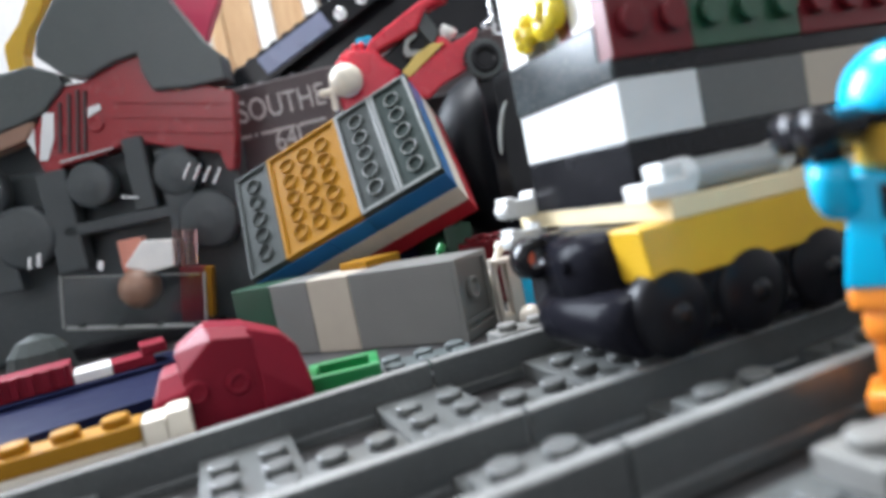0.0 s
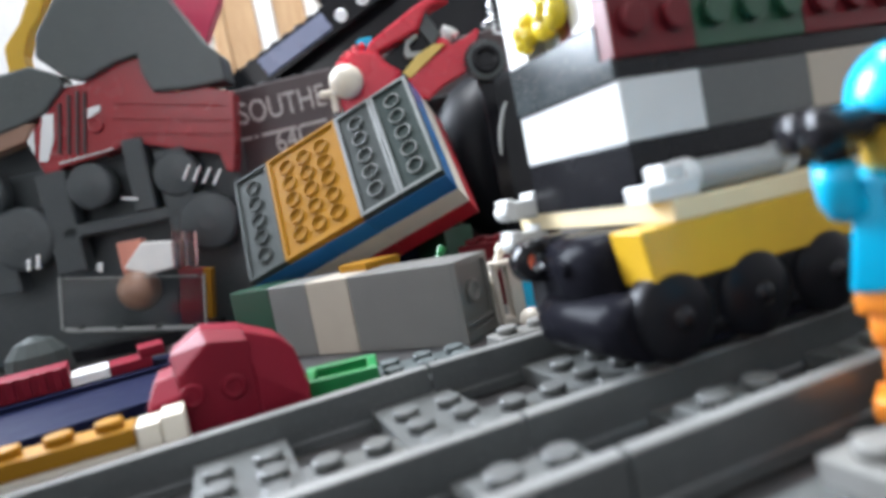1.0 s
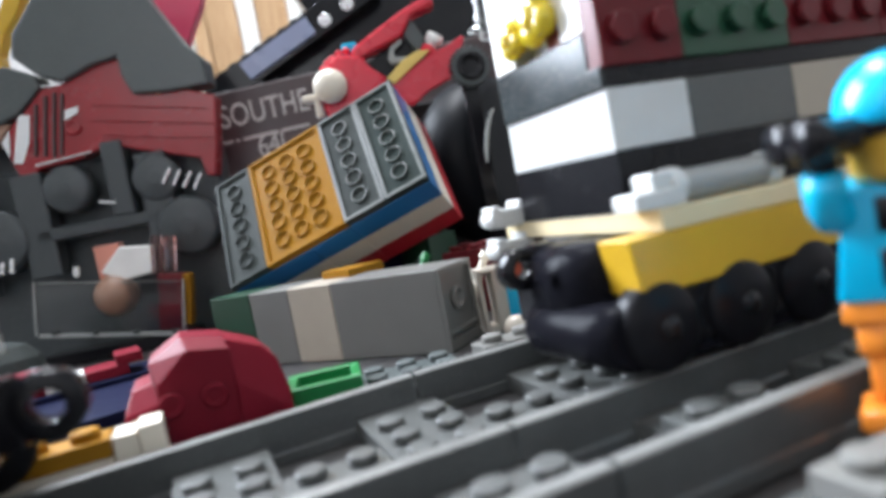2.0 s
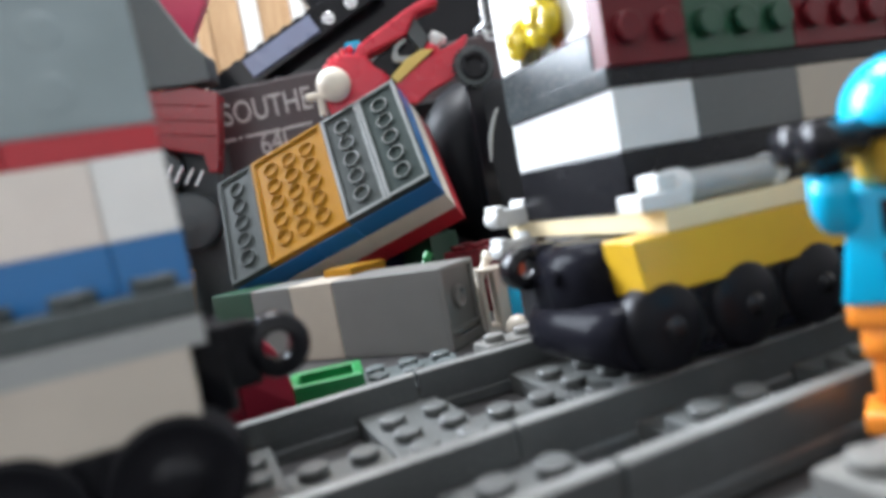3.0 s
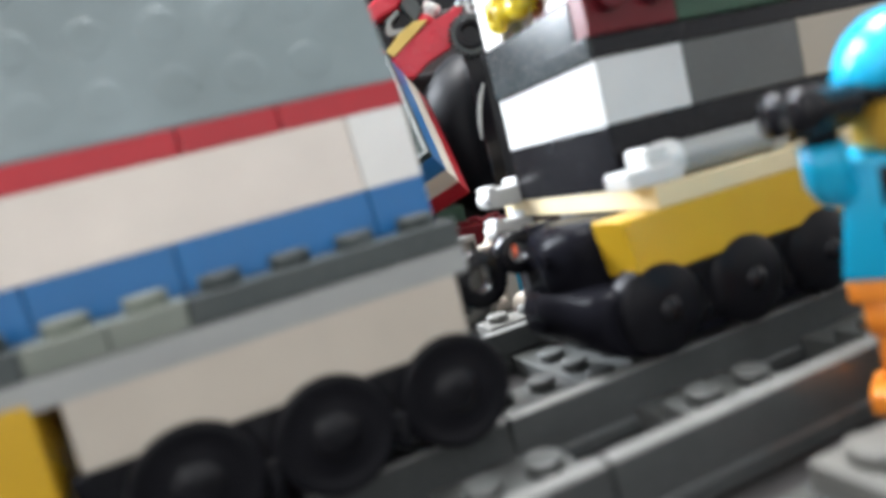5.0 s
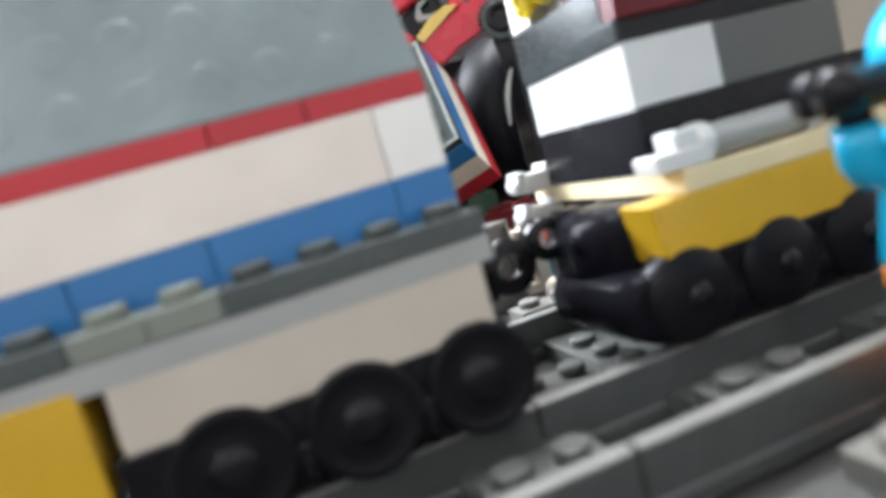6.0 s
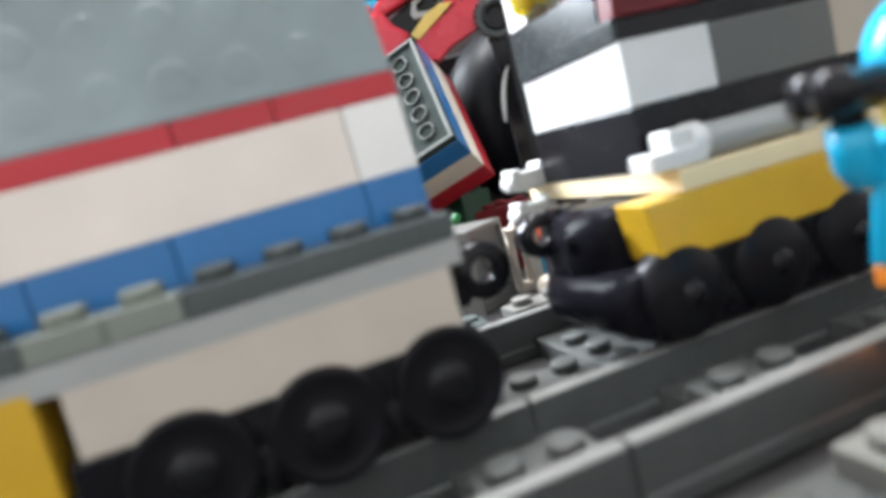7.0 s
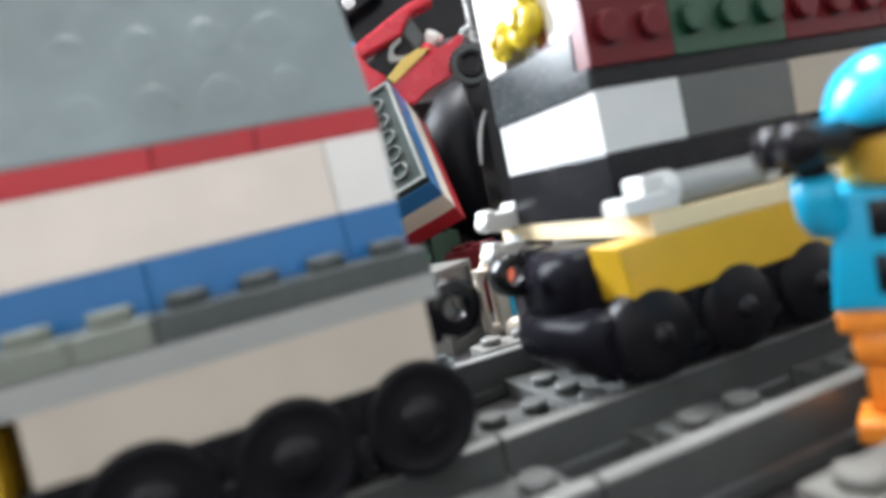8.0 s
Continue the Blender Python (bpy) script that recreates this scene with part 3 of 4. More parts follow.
# ---- the grey box beyond the track ----
def grey_box():
    g = thing("brick_wall", (24.8, 84, -9), "light grey, cream and green toy brick beam lying beyond the track", "toy bricks", (0, 0, 130))
    x = 0
    for n, mat in ((4.5, M_BEAM), (2.05, M_SAND), (2, M_BEAM), (2.2, M_DKGREEN)):
        bm = bmesh.new()
        box(bm, (x + 0.05, -20, 0), (x + n * 8 - 0.05, 0, 23.2), 0.4)
        part("brick", bm, mat, g)
        x += n * 8
    # end face: raised rim, round hub and a slot
    bm = bmesh.new()
    for lo, hi in (((-1.2, -20, 0), (0.1, -18.6, 23.2)), ((-1.2, -1.4, 0), (0.1, 0, 23.2)), ((-1.2, -18.6, 21.4), (0.1, -1.4, 23.2)), ((-1.2, -18.6, 0), (0.1, -1.4, 3.2)), ((-1.2, -18.6, 4.2), (0.1, -1.4, 5.4))):
        box(bm, lo, hi, 0.3)
    part("end_frame", bm, M_BEAM, g)
    bm = bmesh.new()
    lathe(bm, [(3.4, -0.2), (3.4, 1.0), (3.1, 1.2), (2.3, 1.2), (2.2, 0.6), (0.9, 0.6)], Matrix.Translation((0, -9.6, 13.4)) @ Matrix.Rotation(radians(-90), 4, "Y"), 24)
    part("hub", bm, M_BEAM, g)
    return g


grey_box()


# ---- the figure with binoculars: one plain mesh ----
def figure():
    bm = bmesh.new()
    SK, AZ, OR, BK = 0, 1, 2, 3
    # legs, with feet
    for x in (-4.0, 4.0):
        box(bm, (x - 3.7, -3.3, 0), (x + 3.3, 4.0, 2.9), 0.6, 3, OR)
        box(bm, (x - 3.6, -2.9, 3.0), (x + 1.9, 1.2, 11.0), 0.8, 3, OR)
        lathe(bm, [(2.6, -3.6), (3.2, -3.3), (3.2, 2.2), (2.6, 2.6)], Matrix.Translation((x, -0.3, 11.4)) @ AX["x"], 24, OR)
    box(bm, (-7.7, -3.4, 13.2), (7.7, 3.4, 15.9), 0.4, 2, OR)
    # torso, tapered
    before = set(bm.verts)
    box(bm, (-7.8, -3.9, 15.9), (7.8, 3.9, 29.4), 0.5, 2, AZ)
    for v in bm.verts:
        if v not in before and v.co.z > 22:
            v.co.x *= 0.78
    # dark zip and pocket marks on the chest
    box(bm, (-3.4, 3.7, 17.5), (-2.5, 4.05, 21), 0.1, 1, BK)
    box(bm, (1.7, 3.7, 17.8), (3.1, 4.1, 22.2), 0.1, 1, BK)
    box(bm, (0.4, 3.7, 24.0), (3.0, 4.1, 28.2), 0.1, 1, BK)
    # head and helmet
    lathe(bm, [(2.8, 29.2), (2.9, 29.6), (4.6, 30.0), (5.1, 30.8), (5.1, 37.4), (4.4, 38.6)], Matrix(), 28, SK)
    dome = [(5.9, 36.3), (6.2, 36.8)] + [(6.2 * math.cos(radians(a)), 37.6 + 6.6 * math.sin(radians(a))) for a in range(5, 88, 8)]
    lathe(bm, dome, Matrix(), 32, AZ)
    box(bm, (-5.6, 2.2, 34.8), (5.6, 5.6, 37.2), 0.9, 2, BK)
    # one arm reaches out and up to the dark twin lenses, the other hangs
    tube(bm, [Vector((4.2, -0.6, 28.6)), Vector((5.4, 0.7, 27.2)), Vector((6.5, 2.3, 26.5)), Vector((7.2, 3.6, 26.7)), Vector((7.5, 4.5, 27.8)), Vector((7.55, 5.0, 29.2)), Vector((7.5, 5.3, 31.8))], (2.4, 2.4, 2.35, 2.3, 2.3, 2.3, 2.35), AZ, 20)
    tube(bm, [Vector((7.5, 5.3, 31.4)), Vector((7.3, 5.1, 33.2)), Vector((7.2, 5.0, 35.0))], (1.7, 1.7, 1.6), BK)
    tube(bm, [Vector((-5.4, 0.0, 28.4)), Vector((-8.6, 0.6, 25.0)), Vector((-9.0, 2.6, 20.0))], (2.5, 3.0, 2.6), AZ)
    way = Vector((0.79, 0.62, 0.05)).normalized().to_track_quat("Z", "Y").to_matrix().to_4x4()
    side = Vector((-0.62, 0.79, 0.0))
    for s in (-1, 1):
        at = Vector((5.2, 4.6, 35.4)) + side * (2.3 * s)
        lathe(bm, [(1.8, 0), (2.1, 0.4), (2.1, 3.6), (2.5, 4.0), (2.5, 6.4), (2.0, 6.8)], Matrix.Translation(at) @ way, 20, BK)
    for f in bm.faces:
        f.smooth = True
    ob = finish("toy_figure", bm, [M_SKIN, M_AZURE, M_ORANGE, M_BLACK])
    ob.matrix_basis = pose(0.0410, -0.0285, -0.0053, 0, 0, FIG_TURN)
    return tagged(ob, "toy figure in azure jacket and orange trousers holding black binoculars", "toy figure")


FIG_TURN = 122
figure()


# ---- loose pieces beyond the track ----
def loose_pieces():
    s = thing("roof_piece", (-36, 54, -9), "faceted red toy roof piece lying beyond the rail", "toy piece")

    def hull(name, points, bevel=0.6):
        bm = bmesh.new()
        for p in points:
            bm.verts.new(p)
        got = bmesh.ops.convex_hull(bm, input=bm.verts)
        bmesh.ops.dissolve_limit(bm, angle_limit=radians(4), verts=bm.verts, edges=bm.edges)
        bmesh.ops.bevel(bm, geom=list(bm.edges), offset=bevel, segments=3, affect="EDGES", profile=0.6)
        part(name, bm, M_MATTRED, s)

    hull("shell", [(-9.8, 0, 0), (5.5, 0, 0), (-9.0, 0, 16.5), (-2.6, 0, 22.0), (5.0, 0, 20.6), (-10, 5, 20.4), (-3.6, 5, 24.2), (4.4, 4, 22.6),
                   (-10, 18, 0), (5.5, 18, 0), (-10, 18, 20.4), (-3.6, 16, 24.2), (4.4, 16, 22.6)], 0.35)
    hull("ridge", [(4.6, -0.8, 0), (14.4, -0.4, 0), (4.9, -0.8, 13.7), (14.2, -0.5, 6), (14.8, 1, 9.2), (13.4, 2, 16.2), (10.9, 2, 19.2), (4.3, 1, 22.4),
                   (4.6, 17, 0), (14.4, 17, 0), (14.8, 17, 9.2), (13.4, 17, 16.2), (10.9, 16, 19.2), (4.3, 16, 22.4)], 0.35)
    hull("lip", [(-15.2, -1.2, 0), (-9.0, -1.2, 0), (-15.2, -1.2, 12.5), (-9.0, -1.2, 13.6), (-13.6, 3, 16.4), (-9.0, 3, 17.2), (-15, 16, 0), (-9, 16, 0), (-13.6, 16, 16.4), (-9, 16, 17.2)], 0.5)
    for x, z in ((-7.2, 12.6), (0.6, 12.4)):
        bm = bmesh.new()
        lathe(bm, [(2.4, -0.5), (2.4, 0.7), (2.1, 1.0), (1.5, 1.0), (1.3, 0.4)], Matrix.Translation((x, 0.1, z)) @ Matrix.Rotation(radians(90), 4, "X"), 20)
        part("knob", bm, M_MATTRED, s)

    y = thing("yellow_plate", (-93, 44.5, -9), "yellow toy plates with studs behind the rail", "toy bricks")
    brick(y, 5, 1, 2.7, (0, 0, 0), M_CREAM, False, "cream lower row")
    brick(y, 5, 1, 1, (0, 0, 8.7), M_MUSTARD)
    w = thing("white_plate", (-52.8, 44.5, -9), "white toy bricks behind the rail", "toy bricks")
    brick(w, 0.5, 1, 3.7, (0, 0, 0), M_CREAM, False)
    brick(w, 0.5, 1, 3.9, (4.1, 0, 0), M_CREAM, False)
    g = thing("green_piece", (-22, 59, -9), "bright green toy frame piece lying flat", "toy piece", (0, 0, -12))
    bm = bmesh.new()
    for lo, hi in (((0, 0, 0), (16, 2.2, 8)), ((0, 11.8, 0), (16, 14, 8)), ((0, 2.2, 0), (2.2, 11.8, 8)), ((13.8, 2.2, 0), (16, 11.8, 8)), ((2.2, 2.2, 0), (13.8, 11.8, 1.6))):
        box(bm, lo, hi, 0.4)
    part("frame", bm, M_GREEN, g)
    # dark plates with red and white pieces farther back
    n = thing("navy_plate", (-118, 96, -9), "dark blue toy plate with red and white pieces on it", "toy bricks", (0, 0, 12))
    bm = bmesh.new()
    box(bm, (0, 0, 0), (72, 48, 3.2), 0.4)
    part("plate", bm, M_NAVY, n)
    r = thing("red_plates", (-118, 148, -9), "red and white toy plates in a row", "toy bricks", (0, 0, 8))
    for x, k, mat, z in ((36.2, 1.4, M_WHITE, 5.0), (47.5, 1.6, M_MATTRED, 5.0), (56.8, 1, M_MATTRED, 8.2)):
        brick(r, k, 2, 1, (x, 0, z), mat, z > 10 or x == 0)
    brick(r, 8.6, 3, 1.5, (0, -4, 0), M_NAVY, False)
    bm = bmesh.new()
    box(bm, (0, 0, 4.9), (36, 16, 12), 0.4)
    for i in range(8):
        box(bm, (2 + i * 4.3, -1.0, 5.2), (4.2 + i * 4.3, 0.5, 11.8), 0.3)
    part("ribbed_brick", bm, M_MATTRED, r, "ribbed red brick")


def loose_bits():
    f = thing("window_frame_piece", (45.5, 92, -9), "white toy window frame piece standing beyond the track", "toy piece", (0, 0, -12))
    bm = bmesh.new()
    for lo, hi in (((-4.6, 0, 0), (-3.4, 8, 19)), ((-0.4, 0, 0), (3.6, 8, 19)), ((-3.4, 0, 0), (-0.4, 8, 2.0)), ((-3.4, 0, 17.6), (-0.4, 8, 19))):
        box(bm, lo, hi, 0.3)
    part("frame", bm, M_BEIGE, f)
    c = thing("brick_stack", (51.8, 87, -9), "azure toy brick with an orange brick on top", "toy bricks")
    brick(c, 1.2, 1, 4, (-3.6, -4, 0), M_AZURE, False)
    brick(c, 0.9, 0.9, 2.6, (-3.2, -3.6, 12.85), M_RUST, False, "orange red brick")
    d = thing("white_dome", (43.5, 79, -9), "white round toy piece beyond the rail", "toy piece")
    bm = bmesh.new()
    lathe(bm, [(3.4, 0), (3.4, 3.0), (3.0, 5.0), (1.8, 6.2), (0.5, 6.6)], Matrix(), 24)
    part("dome", bm, M_BEIGE, d)
    p = thing("light_plate", (22, 54, -9), "light grey studded toy plate beside the rail", "toy bricks")
    brick(p, 3, 1, 1, (0, 0, 0), M_BEAM, True)
    brick(p, 3, 1, 1, (0, 0, 3.25), M_BEAM, True)
    q = thing("dark_plate", (-6, 60, -9), "dark grey toy plate lying beyond the rail", "toy bricks", (0, 0, -10))
    brick(q, 3, 2, 1, (0, 0, 0), M_DKGREY, True)
    # heap under the tipped wagon
    g = thing("green_brick", (54, 162, -9), "green toy brick in the heap", "toy bricks", (0, 0, 25))
    brick(g, 2, 2, 9, (-8, -8, 0), M_DKGREEN, True)
    n = thing("dark_blue_brick", (34, 172, -9), "dark blue toy bricks in the heap", "toy bricks", (0, 0, 15))
    brick(n, 6, 2, 9, (-24, -8, 0), M_NAVY, True)
    r = thing("maroon_brick", (60, 136, -9), "dark red toy brick in the heap", "toy bricks", (0, 0, 40))
    brick(r, 2, 2, 7, (-8, -8, 0), M_DKRED, True)
    t = thing("tan_brick", (14, 128, -9), "orange tan toy brick under the tipped wagon", "toy bricks", (0, 0, 30))
    brick(t, 2, 1.6, 8.0, (-8, -6, 0), M_MUSTARD, False)


def leaning_stick(name, label, foot, tip, radius, material):
    st = thing(name, foot, label, "toy piece")
    bm = bmesh.new()
    a = Vector(tip) - Vector(foot)
    tube(bm, [Vector((0, 0, 0)), a * 0.5, a * 0.93, a], (radius, radius, radius, radius * 0.7), 0, 12)
    tube(bm, [a * 0.93, a * 0.95, a * 1.03], (radius * 0.9, radius * 1.5, radius * 1.3), 0, 12)
    part("stick", bm, material, st)


loose_pieces()
loose_bits()
leaning_stick("cream_stick", "cream toy stick leaning behind the grey beam", (34, 99, -9), (47.4, 98, 13.6), 1.3, M_CREAM)
leaning_stick("green_stick", "light green toy stick leaning in the heap", (17, 112, -9), (33.6, 112, 16), 1.0, M_GREEN)


# ---- far heap: engines, boxcar and pieces behind ----
def far_heap():
    # maroon boxcar with lettering
    c = thing("boxcar", (15.7, 258.2, 85.6), "dark maroon toy boxcar with grey lettering", "train", (-4.4, -2.3, -20.0))
    bm = bmesh.new()
    box(bm, (-34, 0, -95), (125, 40, 22), 1.2)
    part("body", bm, M_MAROON, c)
    bm = bmesh.new()
    for i in range(8):
        stud(bm, -30 + i * 8, 5, 21.9)
    part("roof_studs", bm, M_BLACK, c)
    letters(c, "SOUTHE", 11.8, (-21.5, -0.3, 3.6))
    letters(c, "64L", 11.5, (-6, -0.3, -14.5))
    bm = bmesh.new()
    for x0, x1 in ((-25, -17), (-15.5, -14), (-12, 6), (8, 22)):
        box(bm, (x0, -0.4, -4.5), (x1, 0.1, -3.0), 0)
    part("small_print", bm, M_PRINT, c)
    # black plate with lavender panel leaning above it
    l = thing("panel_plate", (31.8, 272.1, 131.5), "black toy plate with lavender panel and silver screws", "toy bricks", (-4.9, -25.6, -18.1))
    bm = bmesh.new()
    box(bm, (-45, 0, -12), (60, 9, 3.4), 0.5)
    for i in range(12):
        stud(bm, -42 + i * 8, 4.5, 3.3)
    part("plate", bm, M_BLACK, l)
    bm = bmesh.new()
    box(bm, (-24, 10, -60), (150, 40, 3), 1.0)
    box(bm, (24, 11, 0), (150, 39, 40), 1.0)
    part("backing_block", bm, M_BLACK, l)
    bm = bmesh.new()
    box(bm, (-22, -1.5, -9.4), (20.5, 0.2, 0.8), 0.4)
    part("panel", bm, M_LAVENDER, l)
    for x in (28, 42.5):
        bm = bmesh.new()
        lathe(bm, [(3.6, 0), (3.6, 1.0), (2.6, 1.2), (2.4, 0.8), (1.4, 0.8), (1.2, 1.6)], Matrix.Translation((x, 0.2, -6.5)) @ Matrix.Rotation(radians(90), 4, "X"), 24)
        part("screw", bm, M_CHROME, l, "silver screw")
    # red toy with cream ball, yellow strip and gear, lying on a dark crate
    k = thing("dark_crate", (62, 186, -9), "black toy crate behind the tipped wagon", "crate", (0, 0, -20))
    bm = bmesh.new()
    box(bm, (-30, -4, 0), (34, 26, 84), 1.5)
    part("crate", bm, M_RUBBER, k)
    t = thing("red_toy", (45, 161.5, -6.2), "red toy vehicle with cream ball and yellow strip", "toy vehicle", (0, 0, -20))

    def slab(name, outline, y0, y1, mat, bevel=0.9, label=""):
        bm = bmesh.new()
        extrude(bm, outline, y0, y1, bevel)
        return part(name, bm, mat, t, label)

    slab("boom", [(-5.6, 102.3), (14.7, 112.6), (26, 117), (28, 113), (17.9, 110.0), (13.5, 103.3), (-3.0, 97.9), (-9.7, 96.1)], 0, 10, M_SCARLET, 1.2)
    slab("hull", [(-19.6, 95.6), (-12.3, 100.5), (-3.0, 98.1), (-1.1, 93.7), (4.9, 88.6), (-2, 80), (-19.6, 76.4), (-21.2, 80.9)], -1, 14, M_SCARLET, 1.4)
    slab("door_panel", [(5.8, 85.6), (23.1, 94.8), (30.4, 96.5), (36.0, 99.5), (36.7, 98.0), (29.3, 84.1), (19.2, 80.6), (12.7, 76.3), (8.8, 77.8)], -0.5, 4, M_SCARLET, 0.7)
    slab("strip", [(4.8, 88.0), (11.5, 93.6), (18.1, 96.4), (22.9, 95.6), (7.2, 85.4)], -1.6, 0.4, M_STRAW, 0.3, "pale yellow strip")
    slab("cabin", [(-2.7, 96.1), (12.7, 104.0), (20.8, 97.7), (18.9, 93.5), (4.8, 85.0)], 6, 14, M_BLACK, 0.8)
    slab("grey_arm", [(12.3, 107.8), (17.7, 110.2), (22.2, 100.9), (18.4, 96.1), (14.8, 102.4)], 3, 7, M_DKGREY, 0.6)
    slab("hook", [(6.4, 95.7), (8.0, 100.2), (12.7, 102.8), (13.1, 101.3), (9.1, 98.6), (9.3, 96.1), (14.8, 95.4), (14.4, 93.7), (7.4, 93.7)], 2, 4, M_GREY, 0.3, "light grey hook")
    bm = bmesh.new()
    lathe(bm, [(6.5 * math.sin(radians(a)), -6.5 * math.cos(radians(a))) for a in range(8, 176, 12)], Matrix.Translation((-16.9, -3.5, 88.4)), 28)
    part("ball", bm, M_CREAM, t, "cream white ball")
    bm = bmesh.new()
    tip = Matrix.Translation((22.6, 2, 96.5)) @ Matrix.Rotation(radians(35), 4, "Y")
    lathe(bm, [(2.2, 0), (2.4, 3.0), (3.3, 3.4), (3.4, 6.0), (2.6, 6.2)], tip, 20)
    part("cup", bm, M_WHITE, t, "white cup")
    bm = bmesh.new()
    lathe(bm, [(3.0, -2.4), (2.8, 1.2), (1.5, 1.4)], tip, 20)
    part("cup_holder", bm, M_SCARLET, t)
    for x, z in ((-19.0, 96.9), (-17.0, 98.8), (-14.9, 100.1), (-12.1, 101.6), (-9.2, 102.1)):
        bm = bmesh.new()
        lathe(bm, [(1.3, -1.5), (1.3, 0.5), (1.0, 0.8)], Matrix.Translation((x, 3, z)) @ Matrix.Rotation(radians(-35), 4, "Y"), 12)
        part("stud_knob", bm, M_SCARLET, t)
    bm = bmesh.new()
    box(bm, (-10.5, 4, 101.2), (-4.5, 9, 105.2), 0.8)
    part("blue_cap", bm, M_AZURE, t, "azure cap")
    bm = bmesh.new()
    box(bm, (-28.5, -2, 84.4), (-20.5, 3, 87.2), 0.8)
    box(bm, (-24.4, -2, 78), (-21.6, 3, 85.5), 0.8)
    part("bracket", bm, M_CREAM, t, "cream bracket")
    g = thing("gear_wheel", (78, 146, -9), "dark grey toothed gear wheel on a black post", "gear", (0, 0, -12))
    bm = bmesh.new()
    box(bm, (-3, 2.2, 0), (3, 7, 88), 0.8)
    part("post", bm, M_BLACK, g)
    bm = bmesh.new()
    rim = []
    for i in range(96):
        a = 2 * math.pi * i / 96
        r = 8.0 if i % 4 < 2 else 6.9
        rim.append((r * math.cos(a), 89 + r * math.sin(a)))
    extrude(bm, rim, -2, 2, 0.1)
    part("gear", bm, M_DKGREY, g)
    bm = bmesh.new()
    lathe(bm, [(5.6, 0), (5.4, 0.9), (3.6, 1.0), (3.3, 0.3), (2.0, 0.3)], Matrix.Translation((0, -1.9, 89)) @ Matrix.Rotation(radians(90), 4, "X"), 28)
    part("hub", bm, M_BLACK, g)
    # big black tyre
    w = thing("big_tyre", (97, 184, -9), "big black rubber toy tyre", "tyre", (0, 0, 30))
    bm = bmesh.new()
    m = Matrix.Translation((0, 0, 54)) @ Matrix.Rotation(radians(14), 4, "Y") @ AX["y"] @ Matrix.Scale(1.14, 4)
    lathe(bm, [(16, -12), (27, -13), (31, -10), (33, -4), (33, 4), (31, 10), (27, 13), (16, 12)], m, 48)
    part("tyre", bm, M_TYRE, w)
    bm = bmesh.new()
    lathe(bm, [(16, -9), (16.2, 9.5), (7, 9), (4, 11)], m, 32)
    part("rim", bm, M_BLACK, w)


def letters(parent, text, size, at):
    cu = bpy.data.curves.new("letters", "FONT")
    cu.body, cu.size, cu.extrude = text, size * MM * 1.38, 0.00015
    tmp = bpy.data.objects.new("letters", cu)
    scene.collection.objects.link(tmp)
    me = bpy.data.meshes.new_from_object(tmp.evaluated_get(bpy.context.evaluated_depsgraph_get()))
    bpy.data.objects.remove(tmp)
    me.materials.clear()
    me.materials.append(M_PRINT)
    me.transform(Matrix.Diagonal((0.74, 1, 1, 1)))
    put("lettering", me, parent, "grey printed lettering", at, Matrix.Rotation(radians(90), 3, "X"))


far_heap()


